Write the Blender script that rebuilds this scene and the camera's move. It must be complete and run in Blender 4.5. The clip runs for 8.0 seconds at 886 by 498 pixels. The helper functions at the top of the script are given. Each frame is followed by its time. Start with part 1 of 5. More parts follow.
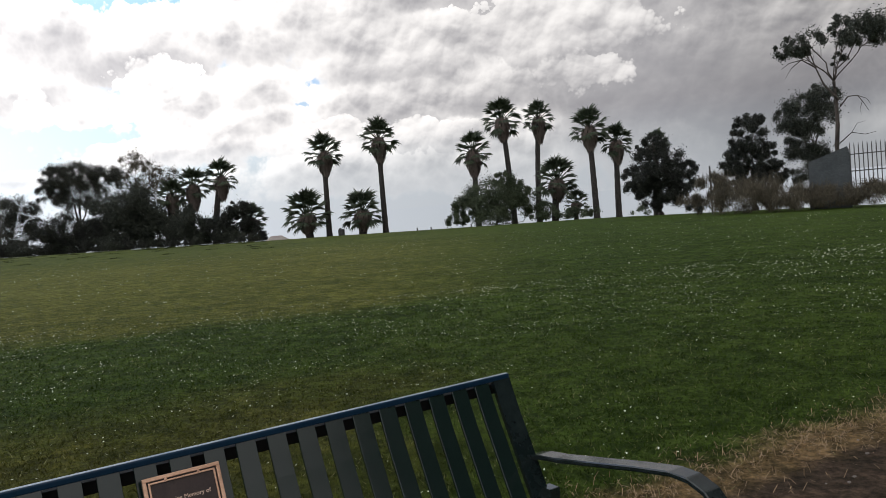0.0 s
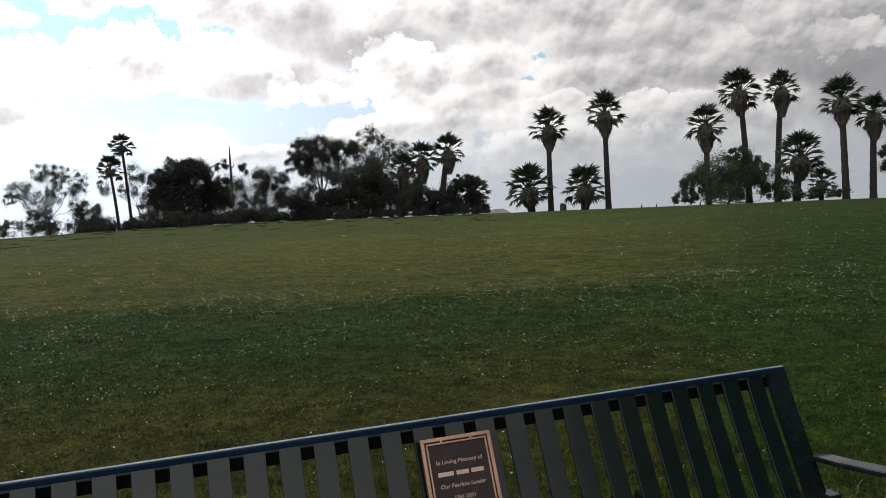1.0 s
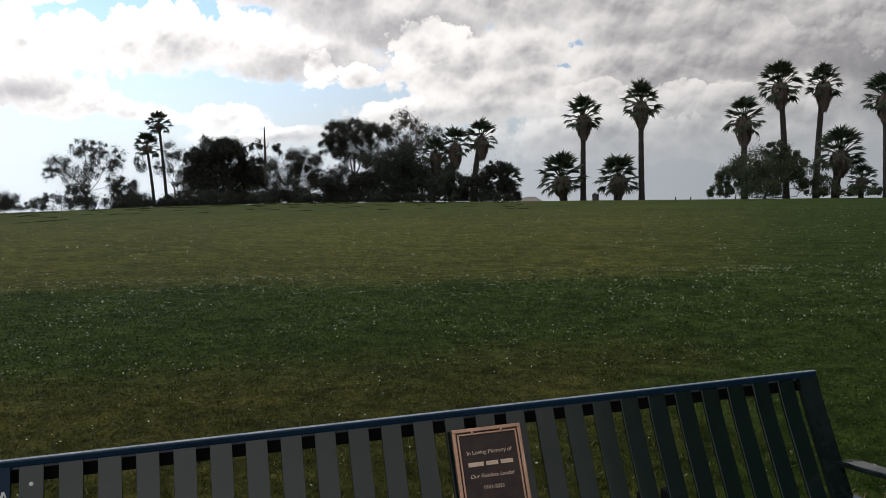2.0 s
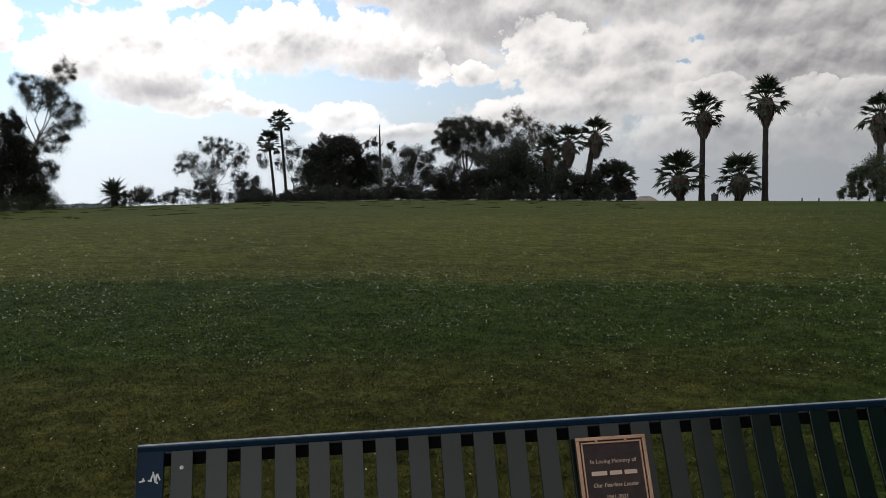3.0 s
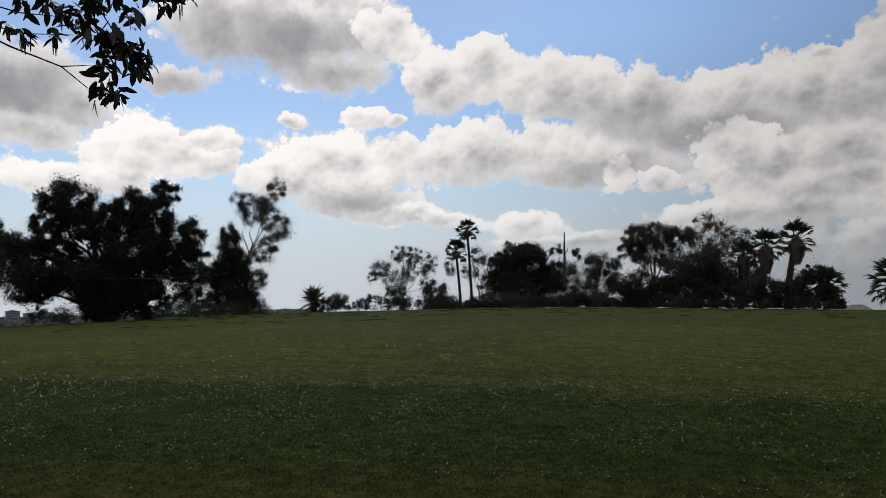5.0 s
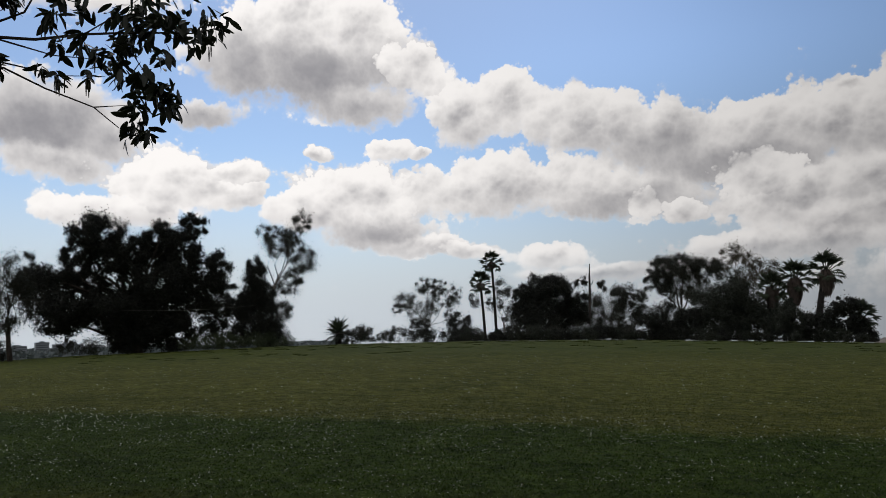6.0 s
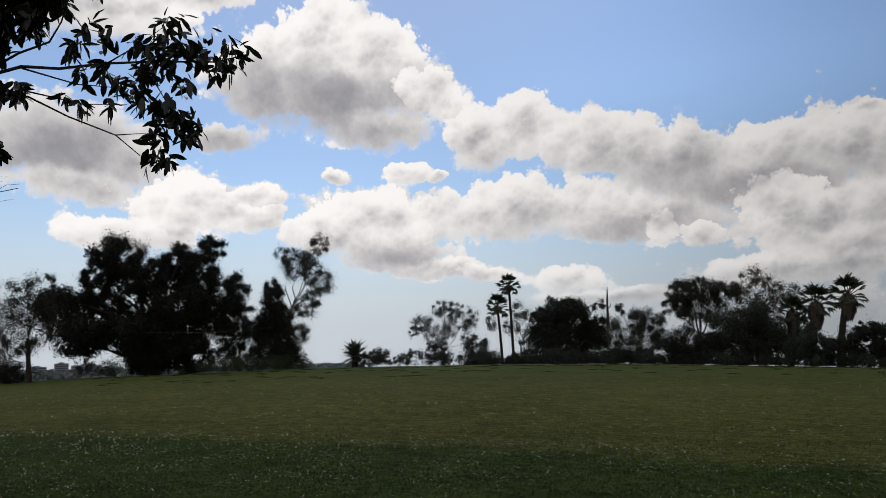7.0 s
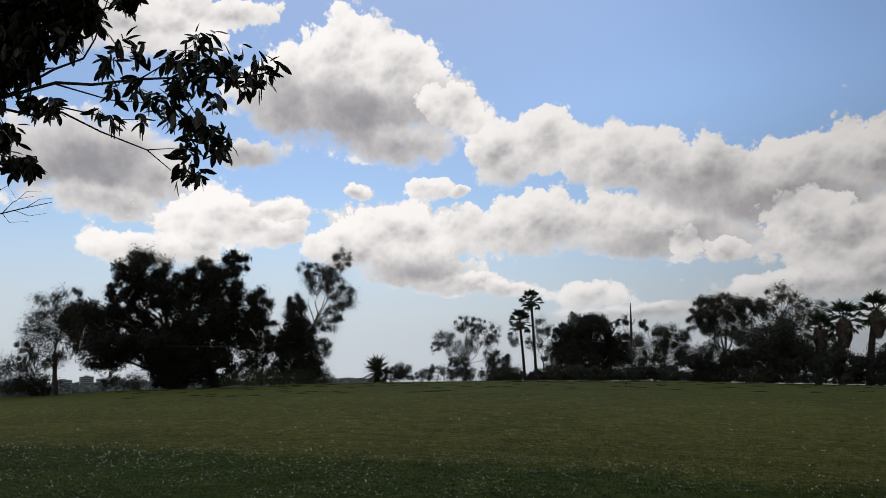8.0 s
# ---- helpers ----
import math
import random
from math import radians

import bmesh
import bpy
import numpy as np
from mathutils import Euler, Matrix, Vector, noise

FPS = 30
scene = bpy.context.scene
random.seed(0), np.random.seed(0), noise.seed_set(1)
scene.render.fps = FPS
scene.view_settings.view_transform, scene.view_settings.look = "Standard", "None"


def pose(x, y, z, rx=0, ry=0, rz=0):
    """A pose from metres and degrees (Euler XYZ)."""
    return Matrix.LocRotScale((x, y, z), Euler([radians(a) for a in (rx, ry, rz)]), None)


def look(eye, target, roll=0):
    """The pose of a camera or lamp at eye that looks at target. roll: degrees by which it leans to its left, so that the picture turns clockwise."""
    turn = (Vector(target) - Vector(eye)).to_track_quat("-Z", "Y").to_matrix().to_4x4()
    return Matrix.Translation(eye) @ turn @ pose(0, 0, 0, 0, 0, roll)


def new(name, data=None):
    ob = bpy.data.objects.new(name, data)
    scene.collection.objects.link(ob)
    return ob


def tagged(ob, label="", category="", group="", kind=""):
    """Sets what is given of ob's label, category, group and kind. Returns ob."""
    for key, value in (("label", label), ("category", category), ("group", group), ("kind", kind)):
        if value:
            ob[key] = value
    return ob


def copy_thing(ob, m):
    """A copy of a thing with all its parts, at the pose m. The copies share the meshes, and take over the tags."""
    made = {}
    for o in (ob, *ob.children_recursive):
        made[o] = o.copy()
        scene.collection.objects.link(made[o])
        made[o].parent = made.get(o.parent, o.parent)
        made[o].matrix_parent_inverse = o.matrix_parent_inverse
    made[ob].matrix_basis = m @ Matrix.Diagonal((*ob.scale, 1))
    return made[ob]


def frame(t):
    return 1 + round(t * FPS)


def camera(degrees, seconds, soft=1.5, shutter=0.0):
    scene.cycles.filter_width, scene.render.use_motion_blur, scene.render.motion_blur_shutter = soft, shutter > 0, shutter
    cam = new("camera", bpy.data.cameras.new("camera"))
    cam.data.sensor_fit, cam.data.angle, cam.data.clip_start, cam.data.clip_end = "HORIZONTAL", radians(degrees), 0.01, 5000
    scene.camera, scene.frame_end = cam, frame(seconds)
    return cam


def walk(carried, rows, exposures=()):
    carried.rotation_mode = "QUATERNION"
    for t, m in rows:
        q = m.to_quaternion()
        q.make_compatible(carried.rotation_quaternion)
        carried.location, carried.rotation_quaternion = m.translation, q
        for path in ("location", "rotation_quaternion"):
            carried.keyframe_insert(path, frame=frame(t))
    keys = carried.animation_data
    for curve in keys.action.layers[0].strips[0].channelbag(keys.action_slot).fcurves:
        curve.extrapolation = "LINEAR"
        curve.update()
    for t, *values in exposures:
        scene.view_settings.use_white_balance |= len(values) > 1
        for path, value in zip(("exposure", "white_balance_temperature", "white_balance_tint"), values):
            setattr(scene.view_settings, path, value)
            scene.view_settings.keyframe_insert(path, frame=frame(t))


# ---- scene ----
# ---- camera ----
WALK = [
    (0, (0.000, 0.000, 1.317), 0.000, -3.052, 5.071),
    (0.5, (-0.084, 0.006, 1.332), 7.712, -2.897, 5.533),
    (1, (-0.116, 0.001, 1.331), 15.908, -3.635, 3.880),
    (1.2, (-0.123, -0.006, 1.330), 16.348, -4.083, 3.372),
    (2.3, (-0.121, -0.048, 1.369), 19.908, -4.824, 1.348),
    (2.5, (-0.123, -0.061, 1.377), 22.288, -4.715, 1.481),
    (3, (-0.146, -0.069, 1.376), 26.201, -4.458, 1.640),
    (3.5, (-0.157, -0.072, 1.381), 28.194, -4.130, 1.755),
    (4, (-0.164, -0.070, 1.383), 32.596, -2.784, 2.006),
    (4.5, (-0.167, -0.070, 1.388), 36.381, 1.394, 2.059),
    (5, (-0.177, -0.074, 1.399), 39.441, 3.627, 1.510),
    (5.2, (-0.178, -0.075, 1.405), 39.993, 4.144, 1.423),
    (6.3, (-0.171, -0.078, 1.441), 41.552, 6.510, 1.370),
    (6.5, (-0.172, -0.078, 1.448), 41.796, 6.827, 1.257),
    (7, (-0.188, -0.072, 1.466), 42.400, 7.620, 1.195),
    (7.5, (-0.223, -0.101, 1.466), 43.287, 8.396, 1.060),
    (8, (-0.236, -0.086, 1.466), 43.948, 8.746, 0.829),
]
cam = camera(58.42, 8.0, soft=0.8)
walk(cam, [(t, pose(*eye, 90 + pitch, roll, yaw)) for t, eye, yaw, pitch, roll in WALK],
     [(0, 0.0), (1.0, -0.25), (2.5, -0.53), (3.5, -0.68), (4.0, -0.83), (4.5, -1.00), (5.0, -1.12), (8.0, -1.14)])

# ---- sky, clouds and sun ----
SUN_AZ, SUN_EL = 48.0, 48.0
world = bpy.data.worlds.new("sky")
scene.world = world
world.use_nodes = True
wt = world.node_tree
wt.nodes.clear()


def plug(tree, socket, value):
    if isinstance(value, bpy.types.NodeSocket):
        tree.links.new(value, socket)
    elif value is not None:
        socket.default_value = value


def mth(tree, op, a, b=None, c=None, clamp=False):
    n = tree.nodes.new("ShaderNodeMath")
    n.operation, n.use_clamp = op, clamp
    for s, v in zip(n.inputs, (a, b, c)):
        plug(tree, s, v)
    return n.outputs[0]


def vec(tree, op, a, b=None, c=None):
    n = tree.nodes.new("ShaderNodeVectorMath")
    n.operation = op
    for s, v in zip(n.inputs, (a, b, c)):
        plug(tree, s, v)
    return n.outputs["Value"] if op in ("LENGTH", "DOT_PRODUCT") else n.outputs[0]


def scaled(tree, a, k):
    n = tree.nodes.new("ShaderNodeVectorMath")
    n.operation = "SCALE"
    plug(tree, n.inputs[0], a)
    n.inputs["Scale"].default_value = k
    return n.outputs[0]


def noise_tex(tree, v, scale, detail=4.0, rough=0.55, out="Fac"):
    n = tree.nodes.new("ShaderNodeTexNoise")
    plug(tree, n.inputs["Vector"], v)
    n.inputs["Scale"].default_value, n.inputs["Detail"].default_value, n.inputs["Roughness"].default_value = scale, detail, rough
    return n.outputs["Fac" if out == "Fac" else "Color"]


def ramp01(tree, v, lo, hi):
    n = tree.nodes.new("ShaderNodeMapRange")
    n.interpolation_type = "SMOOTHSTEP"
    plug(tree, n.inputs["Value"], v)
    n.inputs["From Min"].default_value, n.inputs["From Max"].default_value = lo, hi
    return n.outputs[0]


def blend(tree, fac, a, b, kind="MIX"):
    n = tree.nodes.new("ShaderNodeMix")
    n.data_type, n.blend_type = "RGBA", kind
    plug(tree, n.inputs["Factor"], fac)
    plug(tree, n.inputs["A"], a if isinstance(a, bpy.types.NodeSocket) else (*a, 1))
    plug(tree, n.inputs["B"], b if isinstance(b, bpy.types.NodeSocket) else (*b, 1))
    return n.outputs["Result"]


toward = wt.nodes.new("ShaderNodeTexCoord").outputs["Generated"]
axes = wt.nodes.new("ShaderNodeSeparateXYZ")
wt.links.new(toward, axes.inputs[0])
az_deg = mth(wt, "MULTIPLY", mth(wt, "ARCTAN2", mth(wt, "MULTIPLY", axes.outputs[0], -1.0), axes.outputs[1]), 57.2958)
el_deg = mth(wt, "MULTIPLY", mth(wt, "ARCSINE", axes.outputs[2]), 57.2958)
flat = wt.nodes.new("ShaderNodeCombineXYZ")
wt.links.new(az_deg, flat.inputs[0])
wt.links.new(el_deg, flat.inputs[1])
warp1 = scaled(wt, vec(wt, "SUBTRACT", noise_tex(wt, flat.outputs[0], 0.20, 2, 0.45, "Color"), (0.5, 0.5, 0.5)), 2.0)
warp2 = scaled(wt, vec(wt, "SUBTRACT", noise_tex(wt, flat.outputs[0], 1.3, 4, 0.55, "Color"), (0.5, 0.5, 0.5)), 0.75)
place = vec(wt, "ADD", vec(wt, "ADD", flat.outputs[0], warp1), warp2)
heads = vec(wt, "ADD", vec(wt, "ADD", flat.outputs[0], scaled(wt, warp1, 0.35)), scaled(wt, warp2, 0.16))


def dome_field(v, scale):
    """Round heads, one to a cell, as heights round zero."""
    n = wt.nodes.new("ShaderNodeTexVoronoi")
    n.voronoi_dimensions, n.feature = "2D", "SMOOTH_F1"
    plug(wt, n.inputs["Vector"], v)
    n.inputs["Scale"].default_value, n.inputs["Smoothness"].default_value = scale, 0.14
    return mth(wt, "SUBTRACT", 0.40, n.outputs["Distance"])


# billows at three sizes, and how far each faces the light above
puff, relief = 0.0, 0.0
for scale, rise, shade in ((0.24, 0.54, 0.62), (0.62, 0.42, 0.46), (1.6, 0.22, 0.20), (3.7, 0.12, 0.06)):
    here = dome_field(heads, scale)
    above = dome_field(vec(wt, "ADD", heads, (0.10 / scale, 0.26 / scale, 0)), scale)
    puff = mth(wt, "MULTIPLY_ADD", here, rise, puff)
    relief = mth(wt, "MULTIPLY_ADD", mth(wt, "SUBTRACT", here, above), shade * 3.0, relief)
wisp = mth(wt, "SUBTRACT", noise_tex(wt, vec(wt, "MULTIPLY", heads, (0.8, 1.2, 0)), 0.8, 5, 0.5), 0.5)
# far round and overhead the broken cloud goes on
beyond = mth(wt, "MAXIMUM", mth(wt, "MULTIPLY_ADD", mth(wt, "ABSOLUTE", mth(wt, "SUBTRACT", az_deg, 22.0)), 0.1, -5.6),
             mth(wt, "MULTIPLY_ADD", el_deg, 0.14, -3.9))
beyond = mth(wt, "MINIMUM", mth(wt, "MAXIMUM", beyond, 0.0), 1.0)
cover = mth(wt, "ADD", mth(wt, "MULTIPLY_ADD", noise_tex(wt, toward, 2.6, 4, 0.5), 3.0, -2.3), mth(wt, "MULTIPLY", beyond, 0.95))
weight = mth(wt, "MAXIMUM", cover, 0.0)
tones = mth(wt, "MULTIPLY", weight, mth(wt, "MULTIPLY_ADD", noise_tex(wt, toward, 5.0, 2, 0.5), 2.0, -0.9))
sky_sum = [cover, weight, tones]


def cloud(az, el, wide, high, tone):
    """One heap of cloud: bearing, elevation and half sizes in degrees, and how white it is."""
    v = vec(wt, "MULTIPLY_ADD", place, (1 / wide, 1 / high, 0), (-az / wide, -el / high, 0))
    body = mth(wt, "SUBTRACT", 1.0, vec(wt, "LENGTH", v))
    w = mth(wt, "MAXIMUM", mth(wt, "ADD", body, 0.25), 0.0)
    w = mth(wt, "MULTIPLY", w, w)
    if tone >= 0.65:
        # a white head standing in front of the rest
        w = mth(wt, "MULTIPLY", ramp01(wt, mth(wt, "ADD", body, puff), 0.0, 0.3), 3.0)
    lift = vec(wt, "DOT_PRODUCT", v, (0, 0.75, 0))
    sky_sum[0] = mth(wt, "SMOOTH_MAX", sky_sum[0], body, 0.45)
    sky_sum[1] = mth(wt, "ADD", sky_sum[1], w)
    sky_sum[2] = mth(wt, "MULTIPLY_ADD", mth(wt, "ADD", lift, tone), w, sky_sum[2])


cloud(51.2, 22.3, 3.1, 2.9, 0.5)
cloud(46.6, 21.3, 3.1, 2.7, 0.6)
cloud(55.2, 19.5, 3.7, 2.9, -0.3)
cloud(50.3, 18.9, 6.9, 2.9, -0.6)
cloud(42.8, 18.6, 2.5, 2.0, 0.7)
cloud(46.6, 16.4, 3.7, 1.4, -0.2)
cloud(39.1, 15.5, 3.3, 2.2, 0.4)
cloud(35.7, 16.6, 2.2, 2.0, 0.6)
cloud(30.1, 14.6, 4.9, 2.2, 0.4)
cloud(25.0, 12.9, 5.3, 2.0, -0.1)
cloud(17.3, 13.4, 5.3, 2.2, 0.5)
cloud(13.3, 12.1, 4.1, 2.0, 0.2)
cloud(19.9, 11.6, 7.4, 1.8, -0.3)
cloud(34.3, 10.5, 7.8, 2.2, 0.4)
cloud(40.1, 10.1, 4.9, 1.8, 0.5)
cloud(47.5, 10.0, 4.5, 2.2, 0.7)
cloud(50.8, 8.8, 3.7, 1.4, 0.6)
cloud(45.9, 7.3, 3.9, 1.4, -0.3)
cloud(27.9, 9.4, 6.5, 1.6, -0.1)
cloud(42.6, 6.3, 4.5, 0.7, 0.3)
cloud(60.5, 10.8, 4.5, 2.0, 0.8)
cloud(63.9, 8.7, 4.5, 1.1, 0.6)
cloud(55.6, 11.5, 2.5, 0.8, 0.7)
cloud(56.3, 10.1, 2.9, 1.1, 0.6)
cloud(68.1, 14.0, 6.1, 3.1, -0.8)
cloud(67.7, 11.5, 4.5, 1.1, 0.3)
cloud(63.9, 13.3, 2.9, 1.6, 0.2)
cloud(19.3, 10.0, 2.9, 1.7, 0.9)
cloud(15.9, 8.0, 6.1, 1.8, 0.5)
cloud(26.8, 8.7, 1.4, 1.2, 0.8)
cloud(24.0, 8.2, 1.8, 1.0, 0.8)
cloud(14.4, 6.6, 4.9, 1.6, 0.4)
cloud(38.7, 6.0, 2.5, 0.7, 0.7)
cloud(33.5, 5.5, 2.9, 0.8, 0.6)
cloud(17.2, 5.2, 7.4, 1.1, 0.3)
cloud(28.2, 4.0, 7.4, 0.6, 0.1)
cloud(49.7, 12.9, 1.1, 0.5, 0.7)
cloud(44.8, 13.4, 1.6, 0.7, 0.6)
cloud(57.9, 15.7, 2.7, 1.0, -0.5)
cloud(42.3, 13.0, 0.8, 0.4, 0.4)
cloud(12.6, 15.2, 0.9, 0.4, 0.5)
cloud(64.5, 23.4, 5.7, 1.8, 0.5)
cloud(70.8, 24.1, 6.5, 2.9, 0.1)
cloud(59.6, 24.6, 4.5, 1.2, 0.4)
cloud(7.7, 13.9, 6.1, 2.5, 0.42)
cloud(13.3, 12.4, 5.3, 1.6, 0.57)
cloud(1.6, 11.2, 6.9, 2.5, 0.5)
cloud(-8.1, 11.8, 8.2, 2.9, 0.7)
cloud(-10.8, 8.5, 3.4, 1.6, 0.72)
cloud(12.0, 9.4, 3.2, 1.6, 0.5)
cloud(-4.2, 8.3, 4.9, 2.0, 0.3)
cloud(-20.0, 6.0, 13.0, 6.5, -0.75)
cloud(-24.9, 9.0, 9.0, 2.9, 0.2)
cloud(7.3, 6.3, 3.1, 0.9, 0.65)
cloud(2.2, 5.4, 3.0, 1.4, 0.75)
cloud(-1.6, 5.0, 2.4, 1.2, 0.75)
cloud(2.7, 7.7, 6.5, 1.6, 0.5)
cloud(-5.1, 4.3, 5.7, 2.0, 0.45)
cloud(6.0, 3.0, 9.0, 1.6, 0.3)
cloud(-3.0, 2.4, 8.0, 1.4, 0.3)
cloud(-14.9, 3.3, 4.9, 2.5, -0.33)
cloud(-27.2, 1.9, 6.1, 2.0, -0.03)
cloud(-2.5, 16.3, 10.0, 2.3, 0.57)
cloud(-17.6, 14.5, 12.3, 3.3, 0.27)
cloud(12.0, 7.0, 4.9, 1.1, 0.42)
density = mth(wt, "ADD", mth(wt, "ADD", sky_sum[0], puff), 0.20)
density = mth(wt, "MULTIPLY_ADD", wisp, 0.30, density)
# closed cloud to the right of the palms
density = mth(wt, "ADD", density, mth(wt, "MULTIPLY", ramp01(wt, az_deg, 13.0, 2.0), mth(wt, "MULTIPLY", ramp01(wt, el_deg, 0.0, 7.0), 0.7)))
tone = mth(wt, "DIVIDE", sky_sum[2], mth(wt, "ADD", sky_sum[1], 0.02))
# firm heads, ragged thin bases
ragged = mth(wt, "MAXIMUM", ramp01(wt, mth(wt, "ADD", tone, wisp), 0.35, -0.55), ramp01(wt, el_deg, 8.0, 3.0))
crisp, misty = ramp01(wt, density, 0.03, 0.17), ramp01(wt, density, -0.10, 0.42)
alpha = mth(wt, "ADD", mth(wt, "MULTIPLY", crisp, mth(wt, "SUBTRACT", 1.0, ragged)), mth(wt, "MULTIPLY", misty, ragged))
# low cloud fades into the haze
alpha = mth(wt, "MULTIPLY", alpha, mth(wt, "MULTIPLY_ADD", ramp01(wt, el_deg, 0.5, 6.5), 0.75, 0.25))
thin = mth(wt, "SUBTRACT", 0.5, mth(wt, "MINIMUM", mth(wt, "MAXIMUM", density, 0.0), 1.1))
relief = mth(wt, "MULTIPLY", relief, mth(wt, "MULTIPLY_ADD", ramp01(wt, tone, -0.5, 0.5), 0.75, 0.25))
lit = mth(wt, "ADD", mth(wt, "MULTIPLY_ADD", tone, 0.42, 0.50), mth(wt, "MULTIPLY_ADD", relief, 0.36, mth(wt, "MULTIPLY", thin, 0.50)))
lit = mth(wt, "MULTIPLY_ADD", wisp, 0.16, lit)
lit = ramp01(wt, lit, -0.32, 1.09)
white = blend(wt, lit, (0.54, 0.53, 0.57), (1.86, 1.80, 1.76))
sky = wt.nodes.new("ShaderNodeTexSky")
sky.sky_type = "NISHITA"
sky.sun_disc = False
sky.sun_elevation, sky.sun_rotation = radians(SUN_EL), radians(-SUN_AZ)
sky.air_density, sky.dust_density, sky.ozone_density = 1.0, 0.4, 1.5
blue = vec(wt, "MULTIPLY", sky.outputs[0], (0.174, 0.185, 0.200))
deep = mth(wt, "MULTIPLY", ramp01(wt, el_deg, 12.0, 20.0), ramp01(wt, az_deg, 48.0, 22.0))
blue = blend(wt, mth(wt, "MULTIPLY", deep, 0.9), blue, scaled(wt, blue, 1.42))
# pale haze low down
haze = ramp01(wt, el_deg, 14.0, 1.0)
blue = blend(wt, mth(wt, "MULTIPLY", haze, 0.97), blue, blend(wt, ramp01(wt, az_deg, 8.0, 42.0), (0.88, 0.94, 1.02), (1.08, 1.18, 1.29)))
dome = blend(wt, alpha, blue, white)
# brighter round the hidden sun, duller away from it
glow = mth(wt, "MULTIPLY_ADD", ramp01(wt, az_deg, -10.0, 56.0), 0.60, 0.555)
glow = mth(wt, "MULTIPLY", glow, mth(wt, "MULTIPLY_ADD", ramp01(wt, az_deg, -12.0, -27.0), -0.28, 1.0))
# the unseen sky behind the viewer is brightened to lift the slats' reflections
glow = mth(wt, "MULTIPLY_ADD", ramp01(wt, az_deg, -100.0, -160.0), 0.55, glow)
glow_v = wt.nodes.new("ShaderNodeCombineXYZ")
for k in range(3):
    wt.links.new(glow, glow_v.inputs[k])
dome = vec(wt, "MULTIPLY", dome, glow_v.outputs[0])
bg = wt.nodes.new("ShaderNodeBackground")
wt.links.new(dome, bg.inputs["Color"])
bg.inputs["Strength"].default_value = 1.0
wo = wt.nodes.new("ShaderNodeOutputWorld")
wt.links.new(bg.outputs[0], wo.inputs["Surface"])

sun = new("sun", bpy.data.lights.new("sun", "SUN"))
sun.data.energy, sun.data.angle, sun.data.color = 0.6, radians(12), (1.0, 0.95, 0.86)
sun_way = Vector((-math.sin(radians(SUN_AZ)) * math.cos(radians(SUN_EL)), math.cos(radians(SUN_AZ)) * math.cos(radians(SUN_EL)), math.sin(radians(SUN_EL))))
sun.matrix_world = look(sun_way * 50, (0, 0, 0))


# ---- materials ----
def material(name, dark, light, size=0.2, rough=0.7, metal=0.0, bump=0.2, fine=12.0, coat=0.0, through_light=0.0, island=0.0, each=0.0, gloss=0.5, uneven=0.25):
    """Two colours mixed by a broad and a fine grain, with relief. size: the broad grain in metres."""
    m = bpy.data.materials.new(name)
    m.use_nodes = True
    t = m.node_tree
    b = t.nodes["Principled BSDF"]
    where = t.nodes.new("ShaderNodeTexCoord").outputs["Object"]
    broad = noise_tex(t, where, 1 / size, 4, 0.6)
    grain = noise_tex(t, where, fine / size, 5, 0.65)
    f = mth(t, "ADD", mth(t, "MULTIPLY", broad, 0.6), mth(t, "MULTIPLY", grain, 0.4))
    f = ramp01(t, f, 0.34, 0.66)
    if island:
        g = t.nodes.new("ShaderNodeNewGeometry").outputs["Random Per Island"]
        f = mth(t, "ADD", mth(t, "MULTIPLY", f, 1 - island), mth(t, "MULTIPLY", g, island))
    if each:
        g = t.nodes.new("ShaderNodeObjectInfo").outputs["Random"]
        f = mth(t, "ADD", mth(t, "MULTIPLY", f, 1 - each), mth(t, "MULTIPLY", g, each))
    colour = blend(t, f, dark, light)
    t.links.new(colour, b.inputs["Base Color"])
    b.inputs["Metallic"].default_value = metal
    t.links.new(mth(t, "MULTIPLY_ADD", grain, uneven, rough - uneven / 2), b.inputs["Roughness"])
    b.inputs["Coat Weight"].default_value = coat
    b.inputs["Specular IOR Level"].default_value = gloss
    if bump:
        n = t.nodes.new("ShaderNodeBump")
        n.inputs["Strength"].default_value, n.inputs["Distance"].default_value = bump, size / fine
        t.links.new(grain, n.inputs["Height"])
        t.links.new(n.outputs[0], b.inputs["Normal"])
    if through_light:
        tr = t.nodes.new("ShaderNodeBsdfTranslucent")
        t.links.new(colour, tr.inputs["Color"])
        mix = t.nodes.new("ShaderNodeMixShader")
        mix.inputs[0].default_value = through_light
        t.links.new(b.outputs[0], mix.inputs[1])
        t.links.new(tr.outputs[0], mix.inputs[2])
        t.links.new(mix.outputs[0], t.nodes["Material Output"].inputs["Surface"])
    return m


